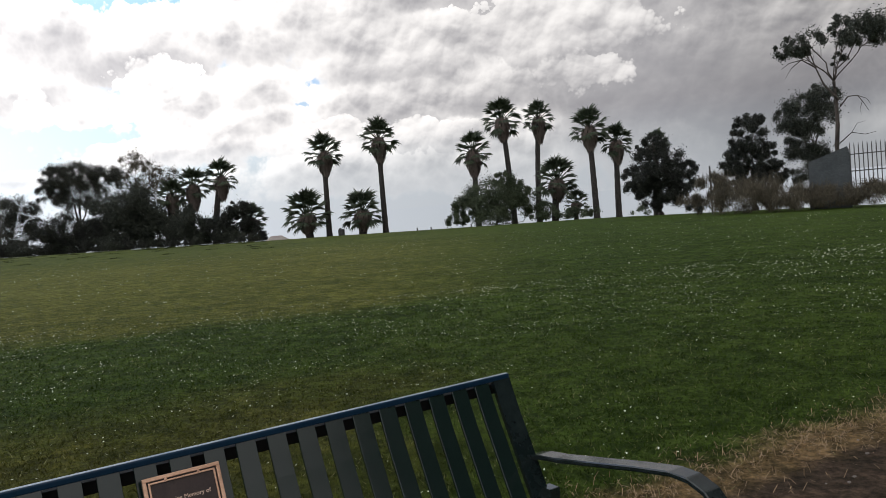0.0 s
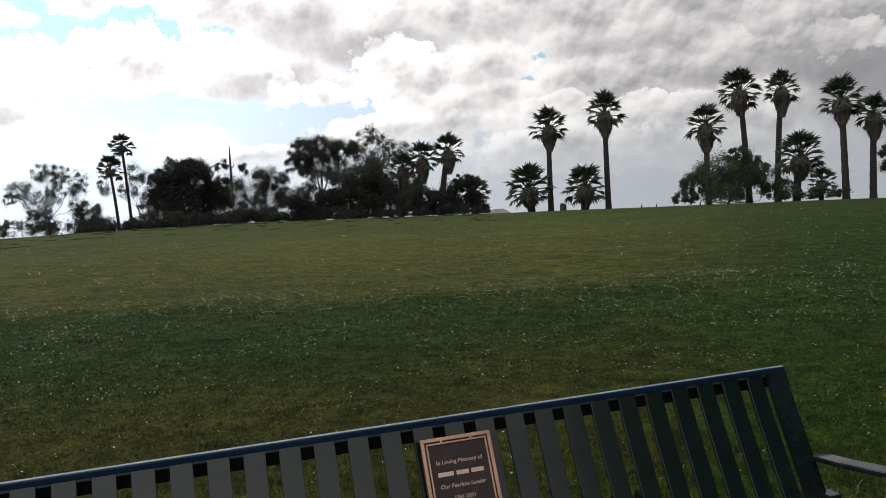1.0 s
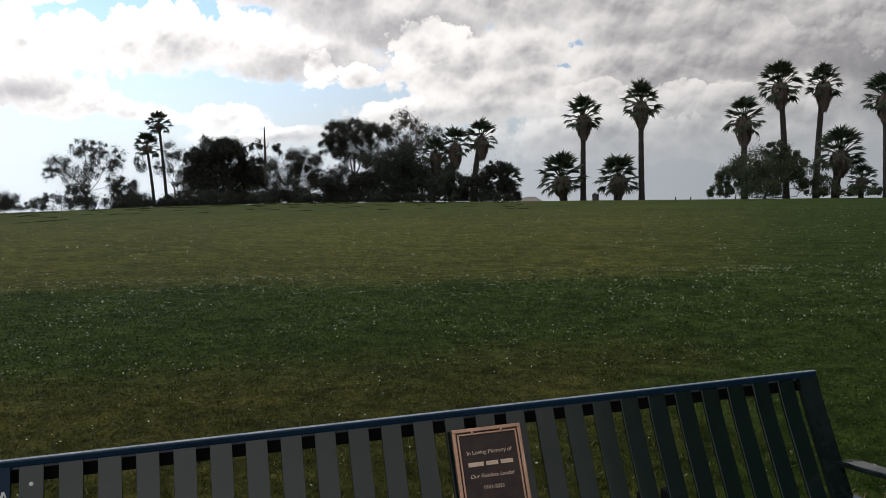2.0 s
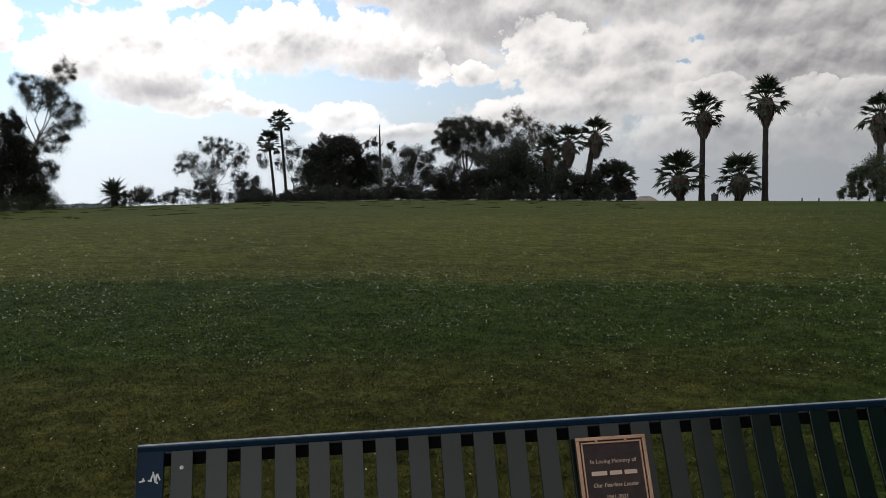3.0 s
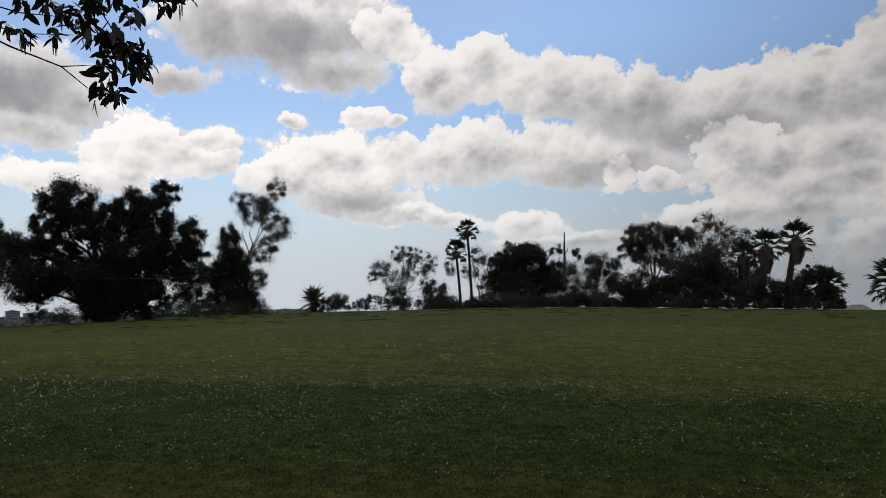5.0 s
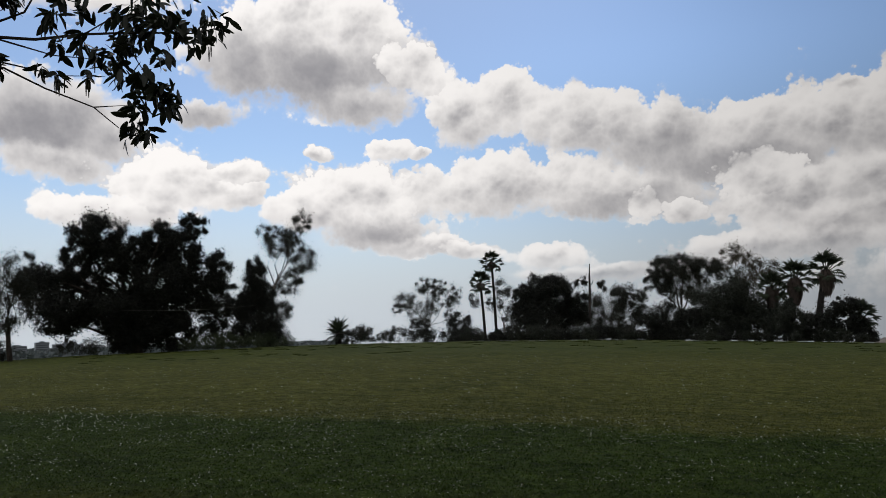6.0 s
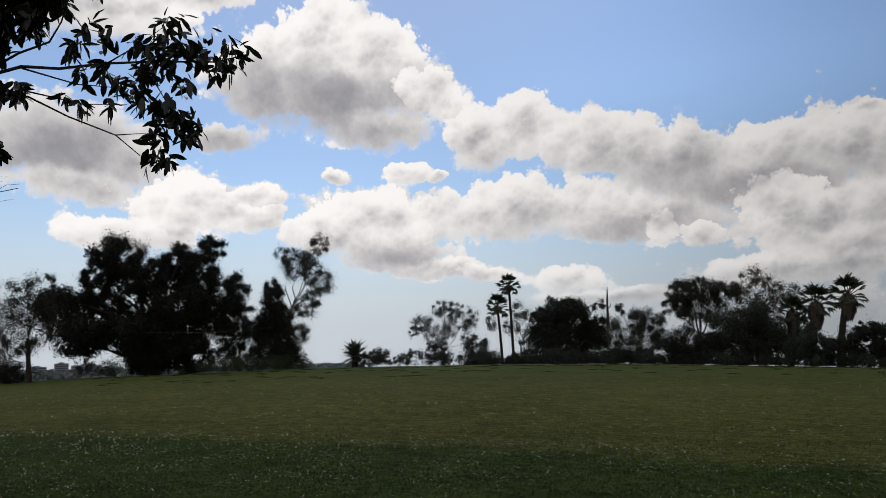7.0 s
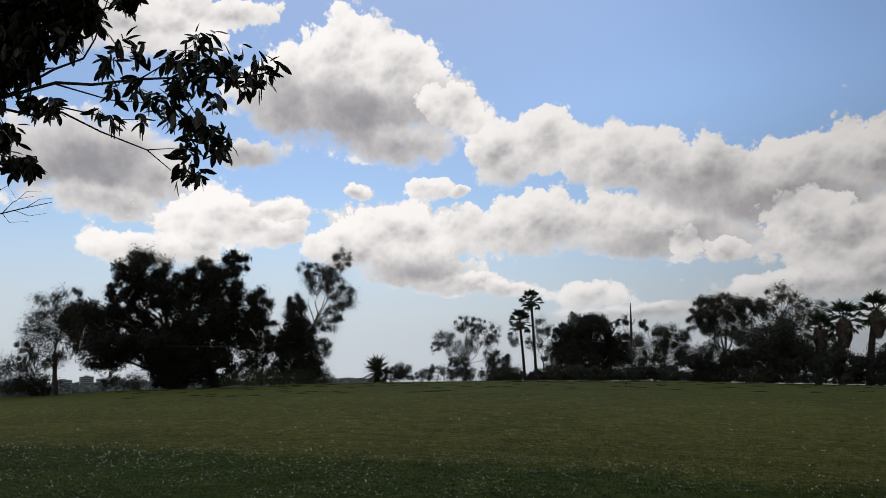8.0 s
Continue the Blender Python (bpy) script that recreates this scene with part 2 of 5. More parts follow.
def turf(name, blades):
    """Mown turf: clover-green bands, olive drier bands, bare earth by the path."""
    m = bpy.data.materials.new(name)
    m.use_nodes = True
    t = m.node_tree
    b = t.nodes["Principled BSDF"]
    where = t.nodes.new("ShaderNodeNewGeometry").outputs["Position"]
    s = t.nodes.new("ShaderNodeSeparateXYZ")
    t.links.new(where, s.inputs[0])
    x, y = s.outputs[0], s.outputs[1]
    w1 = mth(t, "MULTIPLY_ADD", noise_tex(t, where, 0.35, 4, 0.6), 3.0, -1.5)
    w2 = mth(t, "MULTIPLY_ADD", noise_tex(t, where, 1.3, 4, 0.65), 1.6, -0.8)
    wob = mth(t, "ADD", w1, w2)
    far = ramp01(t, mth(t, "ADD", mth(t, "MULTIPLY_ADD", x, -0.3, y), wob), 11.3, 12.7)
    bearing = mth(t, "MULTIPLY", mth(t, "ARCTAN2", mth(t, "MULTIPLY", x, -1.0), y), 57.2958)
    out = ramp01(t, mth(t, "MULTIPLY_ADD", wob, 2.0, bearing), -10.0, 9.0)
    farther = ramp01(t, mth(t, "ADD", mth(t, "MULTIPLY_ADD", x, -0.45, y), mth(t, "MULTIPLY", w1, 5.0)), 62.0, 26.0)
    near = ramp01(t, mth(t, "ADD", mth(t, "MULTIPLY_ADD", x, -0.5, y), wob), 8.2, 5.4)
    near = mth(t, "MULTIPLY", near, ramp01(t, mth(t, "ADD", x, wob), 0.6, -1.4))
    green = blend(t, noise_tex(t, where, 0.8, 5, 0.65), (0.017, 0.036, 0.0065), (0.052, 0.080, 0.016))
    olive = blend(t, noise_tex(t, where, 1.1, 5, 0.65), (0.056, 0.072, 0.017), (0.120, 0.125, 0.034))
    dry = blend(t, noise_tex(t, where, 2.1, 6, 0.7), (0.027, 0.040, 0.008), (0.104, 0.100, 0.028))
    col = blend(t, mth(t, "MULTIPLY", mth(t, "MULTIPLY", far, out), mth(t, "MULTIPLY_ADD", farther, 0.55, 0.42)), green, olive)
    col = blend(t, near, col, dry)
    # bare earth at the path, with straw at its rim
    edge = mth(t, "ADD", mth(t, "MULTIPLY_ADD", x, 0.55, mth(t, "MULTIPLY", y, -1.0)), mth(t, "MULTIPLY", w2, 0.5))
    right = ramp01(t, mth(t, "ADD", x, mth(t, "MULTIPLY", w2, 0.5)), 0.3, 0.8)
    straw = mth(t, "MULTIPLY", ramp01(t, edge, -3.35, -2.95), right)
    earth = mth(t, "MULTIPLY", ramp01(t, edge, -2.85, -2.6), right)
    col = blend(t, straw, col, blend(t, noise_tex(t, where, 9, 5, 0.7), (0.075, 0.050, 0.028), (0.23, 0.165, 0.092)))
    col = blend(t, earth, col, blend(t, noise_tex(t, where, 6, 6, 0.7), (0.032, 0.023, 0.019), (0.095, 0.070, 0.056)))
    # mower streaks and broad mottling
    streak = vec(t, "MULTIPLY", where, (0.8, 1.5, 0.0))
    mott = mth(t, "ADD", mth(t, "MULTIPLY", noise_tex(t, streak, 0.9, 5, 0.65), 0.6), mth(t, "MULTIPLY", noise_tex(t, where, 0.13, 3, 0.5), 0.4))
    col = blend(t, 1.0, col, blend(t, ramp01(t, mott, 0.32, 0.68), (0.74, 0.77, 0.74), (1.26, 1.23, 1.20)), "MULTIPLY")
    tuft = noise_tex(t, where, 4.5, 4, 0.65)
    col = blend(t, 1.0, col, blend(t, ramp01(t, tuft, 0.34, 0.66), (0.62, 0.65, 0.62), (1.26, 1.23, 1.21)), "MULTIPLY")
    if blades:
        g = t.nodes.new("ShaderNodeNewGeometry").outputs["Random Per Island"]
        col = blend(t, 1.0, col, blend(t, g, (0.62, 0.66, 0.60), (1.7, 1.62, 1.45)), "MULTIPLY")
        col = blend(t, ramp01(t, g, 0.88, 1.0), col, (0.19, 0.19, 0.09))
    else:
        speck = noise_tex(t, where, 22, 6, 0.75)
        col = blend(t, 1.0, col, blend(t, ramp01(t, speck, 0.3, 0.72), (0.40, 0.44, 0.40), (1.75, 1.65, 1.5)), "MULTIPLY")
        n = t.nodes.new("ShaderNodeBump")
        n.inputs["Strength"].default_value, n.inputs["Distance"].default_value = 0.9, 0.05
        t.links.new(speck, n.inputs["Height"])
        t.links.new(n.outputs[0], b.inputs["Normal"])
    t.links.new(col, b.inputs["Base Color"])
    b.inputs["Roughness"].default_value = 0.85
    b.inputs["Specular IOR Level"].default_value = 0.04
    return m


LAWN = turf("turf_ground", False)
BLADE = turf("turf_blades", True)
TUFT = material("coarse_grass", (0.018, 0.028, 0.008), (0.050, 0.058, 0.020), 0.3, 0.9, bump=0, island=0.5, gloss=0.1)
CLOVER = material("clover_white", (0.26, 0.30, 0.19), (0.60, 0.63, 0.49), 0.05, 0.8, bump=0, island=0.6)
STRAW = material("straw", (0.13, 0.085, 0.045), (0.34, 0.24, 0.14), 0.05, 0.85, bump=0, island=0.7)
STONE = material("pebble", (0.10, 0.085, 0.075), (0.26, 0.23, 0.21), 0.05, 0.9, bump=0.3, island=0.5)
PAINT = material("bench_paint", (0.006, 0.014, 0.012), (0.009, 0.019, 0.016), 0.5, 0.17, bump=0, fine=8, gloss=0.6, uneven=0.06)
ARM_PAINT = material("arm_paint", (0.005, 0.010, 0.010), (0.015, 0.022, 0.022), 0.12, 0.17, bump=0, fine=6, gloss=0.4, uneven=0.12)
# the slats' coat again, with the sky's blue reflection put into the base
SKY_TINT_PAINT = material("sky_tint_paint", (0.003, 0.017, 0.038), (0.005, 0.025, 0.052), 0.4, 0.42, bump=0, fine=20, gloss=0.16, uneven=0.1)
# pale grey standing in for the highlight on the rail's top edge
EDGE_SHINE = material("edge_shine", (0.12, 0.16, 0.19), (0.30, 0.34, 0.37), 0.06, 0.5, bump=0.1)
# near-black base: the shade behind the slats is put into the colour
SHADE_STEEL = material("shade_black_steel", (0.003, 0.003, 0.003), (0.006, 0.006, 0.006), 0.2, 0.8, bump=0.1, gloss=0.1)
COPPER = material("bronze_raised", (0.50, 0.30, 0.20), (0.68, 0.43, 0.30), 0.05, 0.42, 0.75, 0.15, 14)
BRONZE = material("bronze_field", (0.030, 0.021, 0.020), (0.055, 0.038, 0.034), 0.03, 0.6, 0.3, 0.4, 10)
LETTER = material("bronze_letter", (0.60, 0.44, 0.34), (0.75, 0.58, 0.46), 0.02, 0.4, 0.6, 0.0)
CHIP = material("bare_scratch", (0.55, 0.57, 0.56), (0.8, 0.8, 0.78), 0.01, 0.6, bump=0)
BARK = material("bark", (0.026, 0.021, 0.018), (0.075, 0.062, 0.053), 0.25, 0.9, bump=0.7, fine=6)
PALE_BARK = material("pale_bark", (0.10, 0.085, 0.07), (0.24, 0.21, 0.18), 0.4, 0.9, bump=0.6, fine=6)
PALM_BARK = material("palm_trunk", (0.016, 0.014, 0.013), (0.045, 0.039, 0.035), 0.2, 0.95, bump=0.8, fine=4)
SKIRT = material("dead_fronds", (0.060, 0.047, 0.040), (0.145, 0.115, 0.100), 0.3, 0.95, bump=0.2, island=0.5)
FROND = material("palm_frond", (0.022, 0.034, 0.018), (0.055, 0.075, 0.040), 0.3, 0.6, bump=0.1, through_light=0.12, each=0.5)
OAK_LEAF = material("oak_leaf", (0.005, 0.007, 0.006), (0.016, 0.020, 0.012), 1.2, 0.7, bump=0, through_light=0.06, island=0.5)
AIRY_LEAF = material("gum_leaf", (0.014, 0.017, 0.013), (0.046, 0.050, 0.037), 1.2, 0.7, bump=0, through_light=0.15, island=0.5)
GREEN_LEAF = material("shrub_leaf", (0.025, 0.038, 0.018), (0.070, 0.090, 0.044), 1.0, 0.75, bump=0, through_light=0.12, island=0.5)
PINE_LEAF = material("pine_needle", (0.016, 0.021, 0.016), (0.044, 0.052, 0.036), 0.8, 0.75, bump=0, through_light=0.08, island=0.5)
DRY_TWIG = material("dry_brush", (0.036, 0.032, 0.021), (0.105, 0.090, 0.060), 0.8, 0.9, bump=0, through_light=0.1, island=0.6)
NEAR_LEAF = material("near_leaf", (0.010, 0.016, 0.009), (0.030, 0.040, 0.018), 0.06, 0.45, bump=0.15, through_light=0.10, each=0.5)
GREY_WALL = material("grey_slab", (0.030, 0.038, 0.042), (0.060, 0.069, 0.072), 1.2, 0.85, bump=0.3)
IRON = material("iron_fence", (0.06, 0.058, 0.056), (0.12, 0.115, 0.11), 0.2, 0.7, 0.3, 0.2)
# distance haze is mixed into the next three pale grey-blue base colours
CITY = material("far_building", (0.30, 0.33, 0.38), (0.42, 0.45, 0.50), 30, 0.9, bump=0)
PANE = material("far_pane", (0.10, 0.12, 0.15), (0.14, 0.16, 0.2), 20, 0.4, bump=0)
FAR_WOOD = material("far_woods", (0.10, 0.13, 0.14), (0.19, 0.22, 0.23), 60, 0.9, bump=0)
BIN = material("bin_metal", (0.02, 0.022, 0.022), (0.05, 0.05, 0.05), 0.2, 0.6, bump=0.1)
ROOF = material("far_roof", (0.16, 0.14, 0.13), (0.28, 0.25, 0.23), 1.0, 0.9, bump=0.2)


# ---- building helpers ----
ORIGIN = (-0.13, -0.04)
CREST_AZ = (-30, -20, -12, 0, 11.6, 20, 30, 40, 51, 59, 66, 73)
CREST_EL = (-2.65, -2.2, -1.9, -1.65, -1.36, -1.1, -0.8, -0.68, -0.66, -0.83, -0.91, -1.17)


def crest(az):
    """Distance and height of the lawn's crest at a bearing (degrees, to the left of north)."""
    r = np.interp(az, (-28, 4), (46.0, 80.0))
    return r, 1.38 + r * np.tan(np.radians(np.interp(az, CREST_AZ, CREST_EL)))


def ground_z(x, y):
    x, y = np.asarray(x, float), np.asarray(y, float)
    az, r = np.degrees(np.arctan2(-x, y)), np.hypot(x, y)
    cr, cz = crest(az)
    u = np.minimum(r / cr, 1.0)
    rise = cz * (u * 0.55 + 0.45 * u * u)
    over = np.maximum(r - cr, 0.0)
    drop = np.minimum(over * 0.022 + over * over * 0.00045, 40 + over * 0.0)
    rough = 0.05 * np.sin(x * 0.31 + 1.3) * np.sin(y * 0.23 + x * 0.09) * np.clip((r - 6) / 20, 0, 1) * (1 - 0.7 * u)
    return rise - drop + rough


def spot(az, dist):
    x = ORIGIN[0] - dist * math.sin(radians(az))
    y = ORIGIN[1] + dist * math.cos(radians(az))
    return x, y, float(ground_z(x, y))


def mesh_of(name, verts, faces, mat, smooth=False):
    me = bpy.data.meshes.new(name)
    me.from_pydata([tuple(v) for v in verts], [], faces)
    me.materials.append(mat)
    if smooth:
        me.polygons.foreach_set("use_smooth", [True] * len(me.polygons))
    me.update()
    return me


def soup(name, corners, mat):
    """A mesh of loose faces: corners is an array (faces, corners of a face, 3)."""
    n, k, _ = corners.shape
    me = bpy.data.meshes.new(name)
    me.vertices.add(n * k)
    me.vertices.foreach_set("co", corners.astype(np.float32).ravel())
    me.loops.add(n * k)
    me.loops.foreach_set("vertex_index", np.arange(n * k, dtype=np.int32))
    me.polygons.add(n)
    me.polygons.foreach_set("loop_start", np.arange(0, n * k, k, dtype=np.int32))
    me.materials.append(mat)
    me.update(calc_edges=True)
    return me


def thing(name, m, label, category, group="", kind=""):
    ob = new(name)
    ob.empty_display_size = 0.2
    ob.matrix_world = m
    return tagged(ob, label, category, group, kind)


def child(name, me, parent, m=None, label=""):
    ob = new(name, me)
    ob.parent = parent
    if m is not None:
        ob.matrix_basis = m
    return tagged(ob, label)


def part(name, bm, mat, parent, label="", smooth=False):
    me = bpy.data.meshes.new(name)
    bm.to_mesh(me)
    bm.free()
    me.materials.append(mat)
    if smooth:
        me.polygons.foreach_set("use_smooth", [True] * len(me.polygons))
    return child(name, me, parent, None, label)


def tube(bm, pts, radii, sides=7):
    """A tapered limb through pts."""
    pts = [Vector(p) for p in pts]
    rings = []
    for i, p in enumerate(pts):
        d = (pts[min(i + 1, len(pts) - 1)] - pts[max(i - 1, 0)]).normalized()
        q = d.to_track_quat("Z", "Y")
        r = radii[i] if hasattr(radii, "__len__") else radii
        rings.append([bm.verts.new(p + q @ Vector((r * math.cos(a * 2 * math.pi / sides), r * math.sin(a * 2 * math.pi / sides), 0))) for a in range(sides)])
    for a, b in zip(rings, rings[1:]):
        for k in range(sides):
            bm.faces.new((a[k], a[(k + 1) % sides], b[(k + 1) % sides], b[k]))
    bm.faces.new(rings[0][::-1])
    bm.faces.new(rings[-1])


def box(bm, x0, x1, y0, y1, z0, z1, bevel=0.0):
    r = bmesh.ops.create_cube(bm, size=1.0, matrix=Matrix.Translation(((x0 + x1) / 2, (y0 + y1) / 2, (z0 + z1) / 2)) @ Matrix.Diagonal((x1 - x0, y1 - y0, z1 - z0, 1)))
    if bevel:
        edges = list({e for v in r["verts"] for e in v.link_edges})
        bmesh.ops.bevel(bm, geom=edges, offset=bevel, segments=2, affect="EDGES", profile=0.5)


def swept(bm, profile, x0, x1, thick, bevel=0.0):
    """A flat strap from x0 to x1 whose side view is the polyline profile (y, z)."""
    left, right = [], []
    for i, (y, z) in enumerate(profile):
        a, b = profile[max(i - 1, 0)], profile[min(i + 1, len(profile) - 1)]
        d = math.hypot(b[0] - a[0], b[1] - a[1])
        ny, nz = -(b[1] - a[1]) / d * thick / 2, (b[0] - a[0]) / d * thick / 2
        left.append([bm.verts.new((x0, y + ny, z + nz)), bm.verts.new((x0, y - ny, z - nz))])
        right.append([bm.verts.new((x1, y + ny, z + nz)), bm.verts.new((x1, y - ny, z - nz))])
    for i in range(len(profile) - 1):
        bm.faces.new((left[i][0], left[i + 1][0], right[i + 1][0], right[i][0]))
        bm.faces.new((left[i][1], right[i][1], right[i + 1][1], left[i + 1][1]))
        bm.faces.new((left[i][0], left[i][1], left[i + 1][1], left[i + 1][0]))
        bm.faces.new((right[i][0], right[i + 1][0], right[i + 1][1], right[i][1]))
    for i in (0, -1):
        bm.faces.new((left[i][0], right[i][0], right[i][1], left[i][1]))
    bmesh.ops.recalc_face_normals(bm, faces=bm.faces)


# ---- ground: one sheet to the horizon ----
rings = np.concatenate([[0.15, 0.5, 1.0], np.geomspace(1.5, 30, 60), np.linspace(30.8, 100, 70), np.geomspace(104, 4700, 46)])
turns = 360
ang = np.radians(np.arange(turns))
gx, gy = -np.outer(rings, np.sin(ang)), np.outer(rings, np.cos(ang))
gv = np.stack([gx, gy, ground_z(gx, gy)], -1).reshape(-1, 3)
gf = [(i * turns + k, i * turns + (k + 1) % turns, (i + 1) * turns + (k + 1) % turns, (i + 1) * turns + k) for i in range(len(rings) - 1) for k in range(turns)]
gf.append(tuple(range(turns))[::-1])
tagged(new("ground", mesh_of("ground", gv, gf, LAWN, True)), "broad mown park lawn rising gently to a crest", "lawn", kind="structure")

rng = np.random.default_rng(7)


def scatter(count, r0, r1, az0, az1, power=1.0):
    """Points on the ground in a sector, closer together near its inner rim."""
    u = rng.random(count)
    r = r0 * (r1 / r0) ** u if power == 1.0 else (r0 ** power + u * (r1 ** power - r0 ** power)) ** (1 / power)
    a = np.radians(rng.uniform(az0, az1, count))
    x, y = -r * np.sin(a), r * np.cos(a)
    return np.stack([x, y, ground_z(x, y)], -1), r


def earth_side(p):
    """How far a point lies on the bare earth's side of the lawn's edge."""
    return np.where(p[:, 0] > 0.35, 0.55 * p[:, 0] - p[:, 1] + 2.9, -1.0)


def blades(count, r0, r1, tall=0.017, wide=0.008):
    p, r = scatter(count, r0, r1, -42, 84)
    keep = earth_side(p) < rng.normal(-0.2, 0.25, count)
    p, r = p[keep], r[keep]
    n = len(p)
    a = rng.uniform(0, 2 * math.pi, n)
    k = np.clip(r / 5, 1, 6) ** 0.8
    w = wide * k * rng.uniform(0.6, 1.4, n)
    h = tall * rng.uniform(0.5, 1.4, n) * np.clip(1.25 - r / 40, 0.55, 1.1)
    side = np.stack([np.cos(a) * w / 2, np.sin(a) * w / 2, np.zeros(n)], -1)
    lean = rng.normal(0, 1.1, (n, 2)) * h[:, None]
    tip = p + np.stack([lean[:, 0], lean[:, 1], h], -1)
    low = p - np.array([0, 0, 0.005])
    return np.stack([low - side, low + side, tip], 1)


grass = soup("grass", blades(560000, 1.3, 46), BLADE)
tagged(new("grass", grass), "short mown grass blades, green and straw-tipped", "grass", kind="stuff")

# coarse tufts in broken rows just below the crest
tuft_rng = np.random.default_rng(11)
ta = tuft_rng.uniform(12, 66, 240)
tr = np.where(tuft_rng.random(240) < 0.6, 74 + 1.5 * np.sin(ta * 1.7) + tuft_rng.normal(0, 0.4, 240), tuft_rng.uniform(48, 76, 240))
tx, ty = -tr * np.sin(np.radians(ta)), tr * np.cos(np.radians(ta))
tc = np.repeat(np.stack([tx, ty, ground_z(tx, ty)], -1), 34, 0)
tn = len(tc)
tc = tc + tuft_rng.normal(0, 1, (tn, 3)) * np.array([0.20, 0.20, 0.0])
tw = tuft_rng.normal(0, 0.02, (tn, 3)) * np.array([1, 1, 0])
th = np.stack([tuft_rng.normal(0, 0.03, tn), tuft_rng.normal(0, 0.03, tn), tuft_rng.uniform(0.03, 0.10, tn)], -1)
tagged(new("tufts", soup("tufts", np.stack([tc - tw, tc + tw, tc + th], 1), TUFT)), "dark coarse grass tufts below the crest", "grass", kind="stuff")

# clover heads and fallen bits of leaf, thickest in the green band
fp, fr = scatter(80000, 3.5, 44, -36, 80, 1.25)
band = fp[:, 1] - 0.3 * fp[:, 0]
fp = fp[(rng.random(len(fp)) < np.where((band > 6.0) & (band < 13.0), 1.0, np.where(band < 6.0, 0.25, 0.08))) & (earth_side(fp) < -0.4)]
clump_noise = np.array([noise.noise(Vector((p[0] * 0.9, p[1] * 0.9, 0))) for p in fp])
fp = fp[clump_noise + rng.normal(0, 0.25, len(fp)) > -0.05]
n = len(fp)
fs = rng.uniform(0.005, 0.011, n) * np.clip(np.hypot(fp[:, 0], fp[:, 1]) / 8, 0.8, 2.5)
fa = rng.uniform(0, 6.28, n)
fu = np.stack([np.cos(fa), np.sin(fa), rng.normal(0, 0.4, n)], -1) * fs[:, None]
fw = np.stack([-np.sin(fa), np.cos(fa), rng.normal(0, 0.4, n)], -1) * fs[:, None] * 0.7
fc = fp + np.array([0, 0, 0.03])
tagged(new("clover", soup("clover", np.stack([fc - fu, fc - fw, fc + fu, fc + fw], 1), CLOVER)), "pale clover heads and leaf bits in the grass", "clover", kind="stuff")

# straw at the rim of the bare earth
sp = np.stack([rng.uniform(0.4, 4.5, 34000), rng.uniform(1.2, 5.6, 34000), np.zeros(34000)], -1)
sp = sp[np.abs(earth_side(sp) + 0.02) < np.abs(rng.normal(0, 0.22, len(sp)))]
n = len(sp)
sa, sl = rng.uniform(0, 6.28, n), rng.uniform(0.010, 0.036, n)
su = np.stack([np.cos(sa) * sl, np.sin(sa) * sl, rng.uniform(-0.01, 0.035, n)], -1) / 2
sw = np.stack([-np.sin(sa), np.cos(sa), np.zeros(n)], -1) * 0.0015
sc = sp + np.array([0, 0, 0.022]) * rng.uniform(0.7, 1.4, (n, 1))
tagged(new("straw", soup("straw", np.stack([sc - su - sw, sc - su + sw, sc + su + sw, sc + su - sw], 1), STRAW)), "dry straw and dead grass along the bare earth", "straw", kind="stuff")

# loose stones on the earth
bm = bmesh.new()
for _ in range(160):
    x, y = rng.uniform(0.8, 4.2), rng.uniform(0.8, 5.0)
    if 0.55 * x - y + 2.9 < 0.05:
        continue
    r = float(rng.uniform(0.004, 0.013))
    bmesh.ops.create_icosphere(bm, subdivisions=1, radius=r, matrix=Matrix.Translation((x, y, r * 0.3)) @ pose(0, 0, 0, 0, 0, float(rng.uniform(0, 360))) @ Matrix.Diagonal((1.3, 0.9, 0.6, 1)))
me = bpy.data.meshes.new("gravel")
bm.to_mesh(me)
bm.free()
me.materials.append(STONE)
tagged(new("gravel", me), "small pale stones strewn on bare earth", "gravel", kind="stuff")

# ---- memorial bench ----
LONG = 1.83
bench = thing("park_bench", pose(-0.638, 1.554, 0, 0, 0, math.degrees(0.5723)), "dark green steel-slat park bench standing on the lawn", "bench")
side = [(0.004, 0.857), (-0.012, 0.815), (-0.032, 0.77), (-0.066, 0.70), (-0.104, 0.62), (-0.142, 0.545), (-0.178, 0.488), (-0.215, 0.452), (-0.265, 0.432), (-0.34, 0.426), (-0.46, 0.434), (-0.58, 0.446), (-0.63, 0.438), (-0.66, 0.415), (-0.672, 0.38)]
COUNT = 25
pitch = (LONG - 0.106) / COUNT
bm = bmesh.new()
swept(bm, side, -0.0215, 0.0215, 0.008)
bmesh.ops.bevel(bm, geom=[e for e in bm.edges if e.calc_length() > 0 and abs(e.verts[0].co.x - e.verts[1].co.x) < 1e-6 and abs((e.verts[0].co - e.verts[1].co).length) > 0.008], offset=0.0006, segments=1, affect="EDGES")
slat_me = bpy.data.meshes.new("slat")
bm.to_mesh(slat_me)
bm.free()
slat_me.materials.append(PAINT)
for i in range(COUNT):
    child("slat", slat_me, bench, pose(-LONG / 2 + 0.053 + (i + 0.5) * pitch, 0, 0))
bm = bmesh.new()
box(bm, -LONG / 2, LONG / 2, -0.004, 0.010, 0.8565, 0.870, 0.003)
part("top_rail", bm, SKY_TINT_PAINT, bench, "blue-tinged top rail with a pale highlight painted along its edge")
# thin pale strip laid on as the rail's upper highlight
bm = bmesh.new()
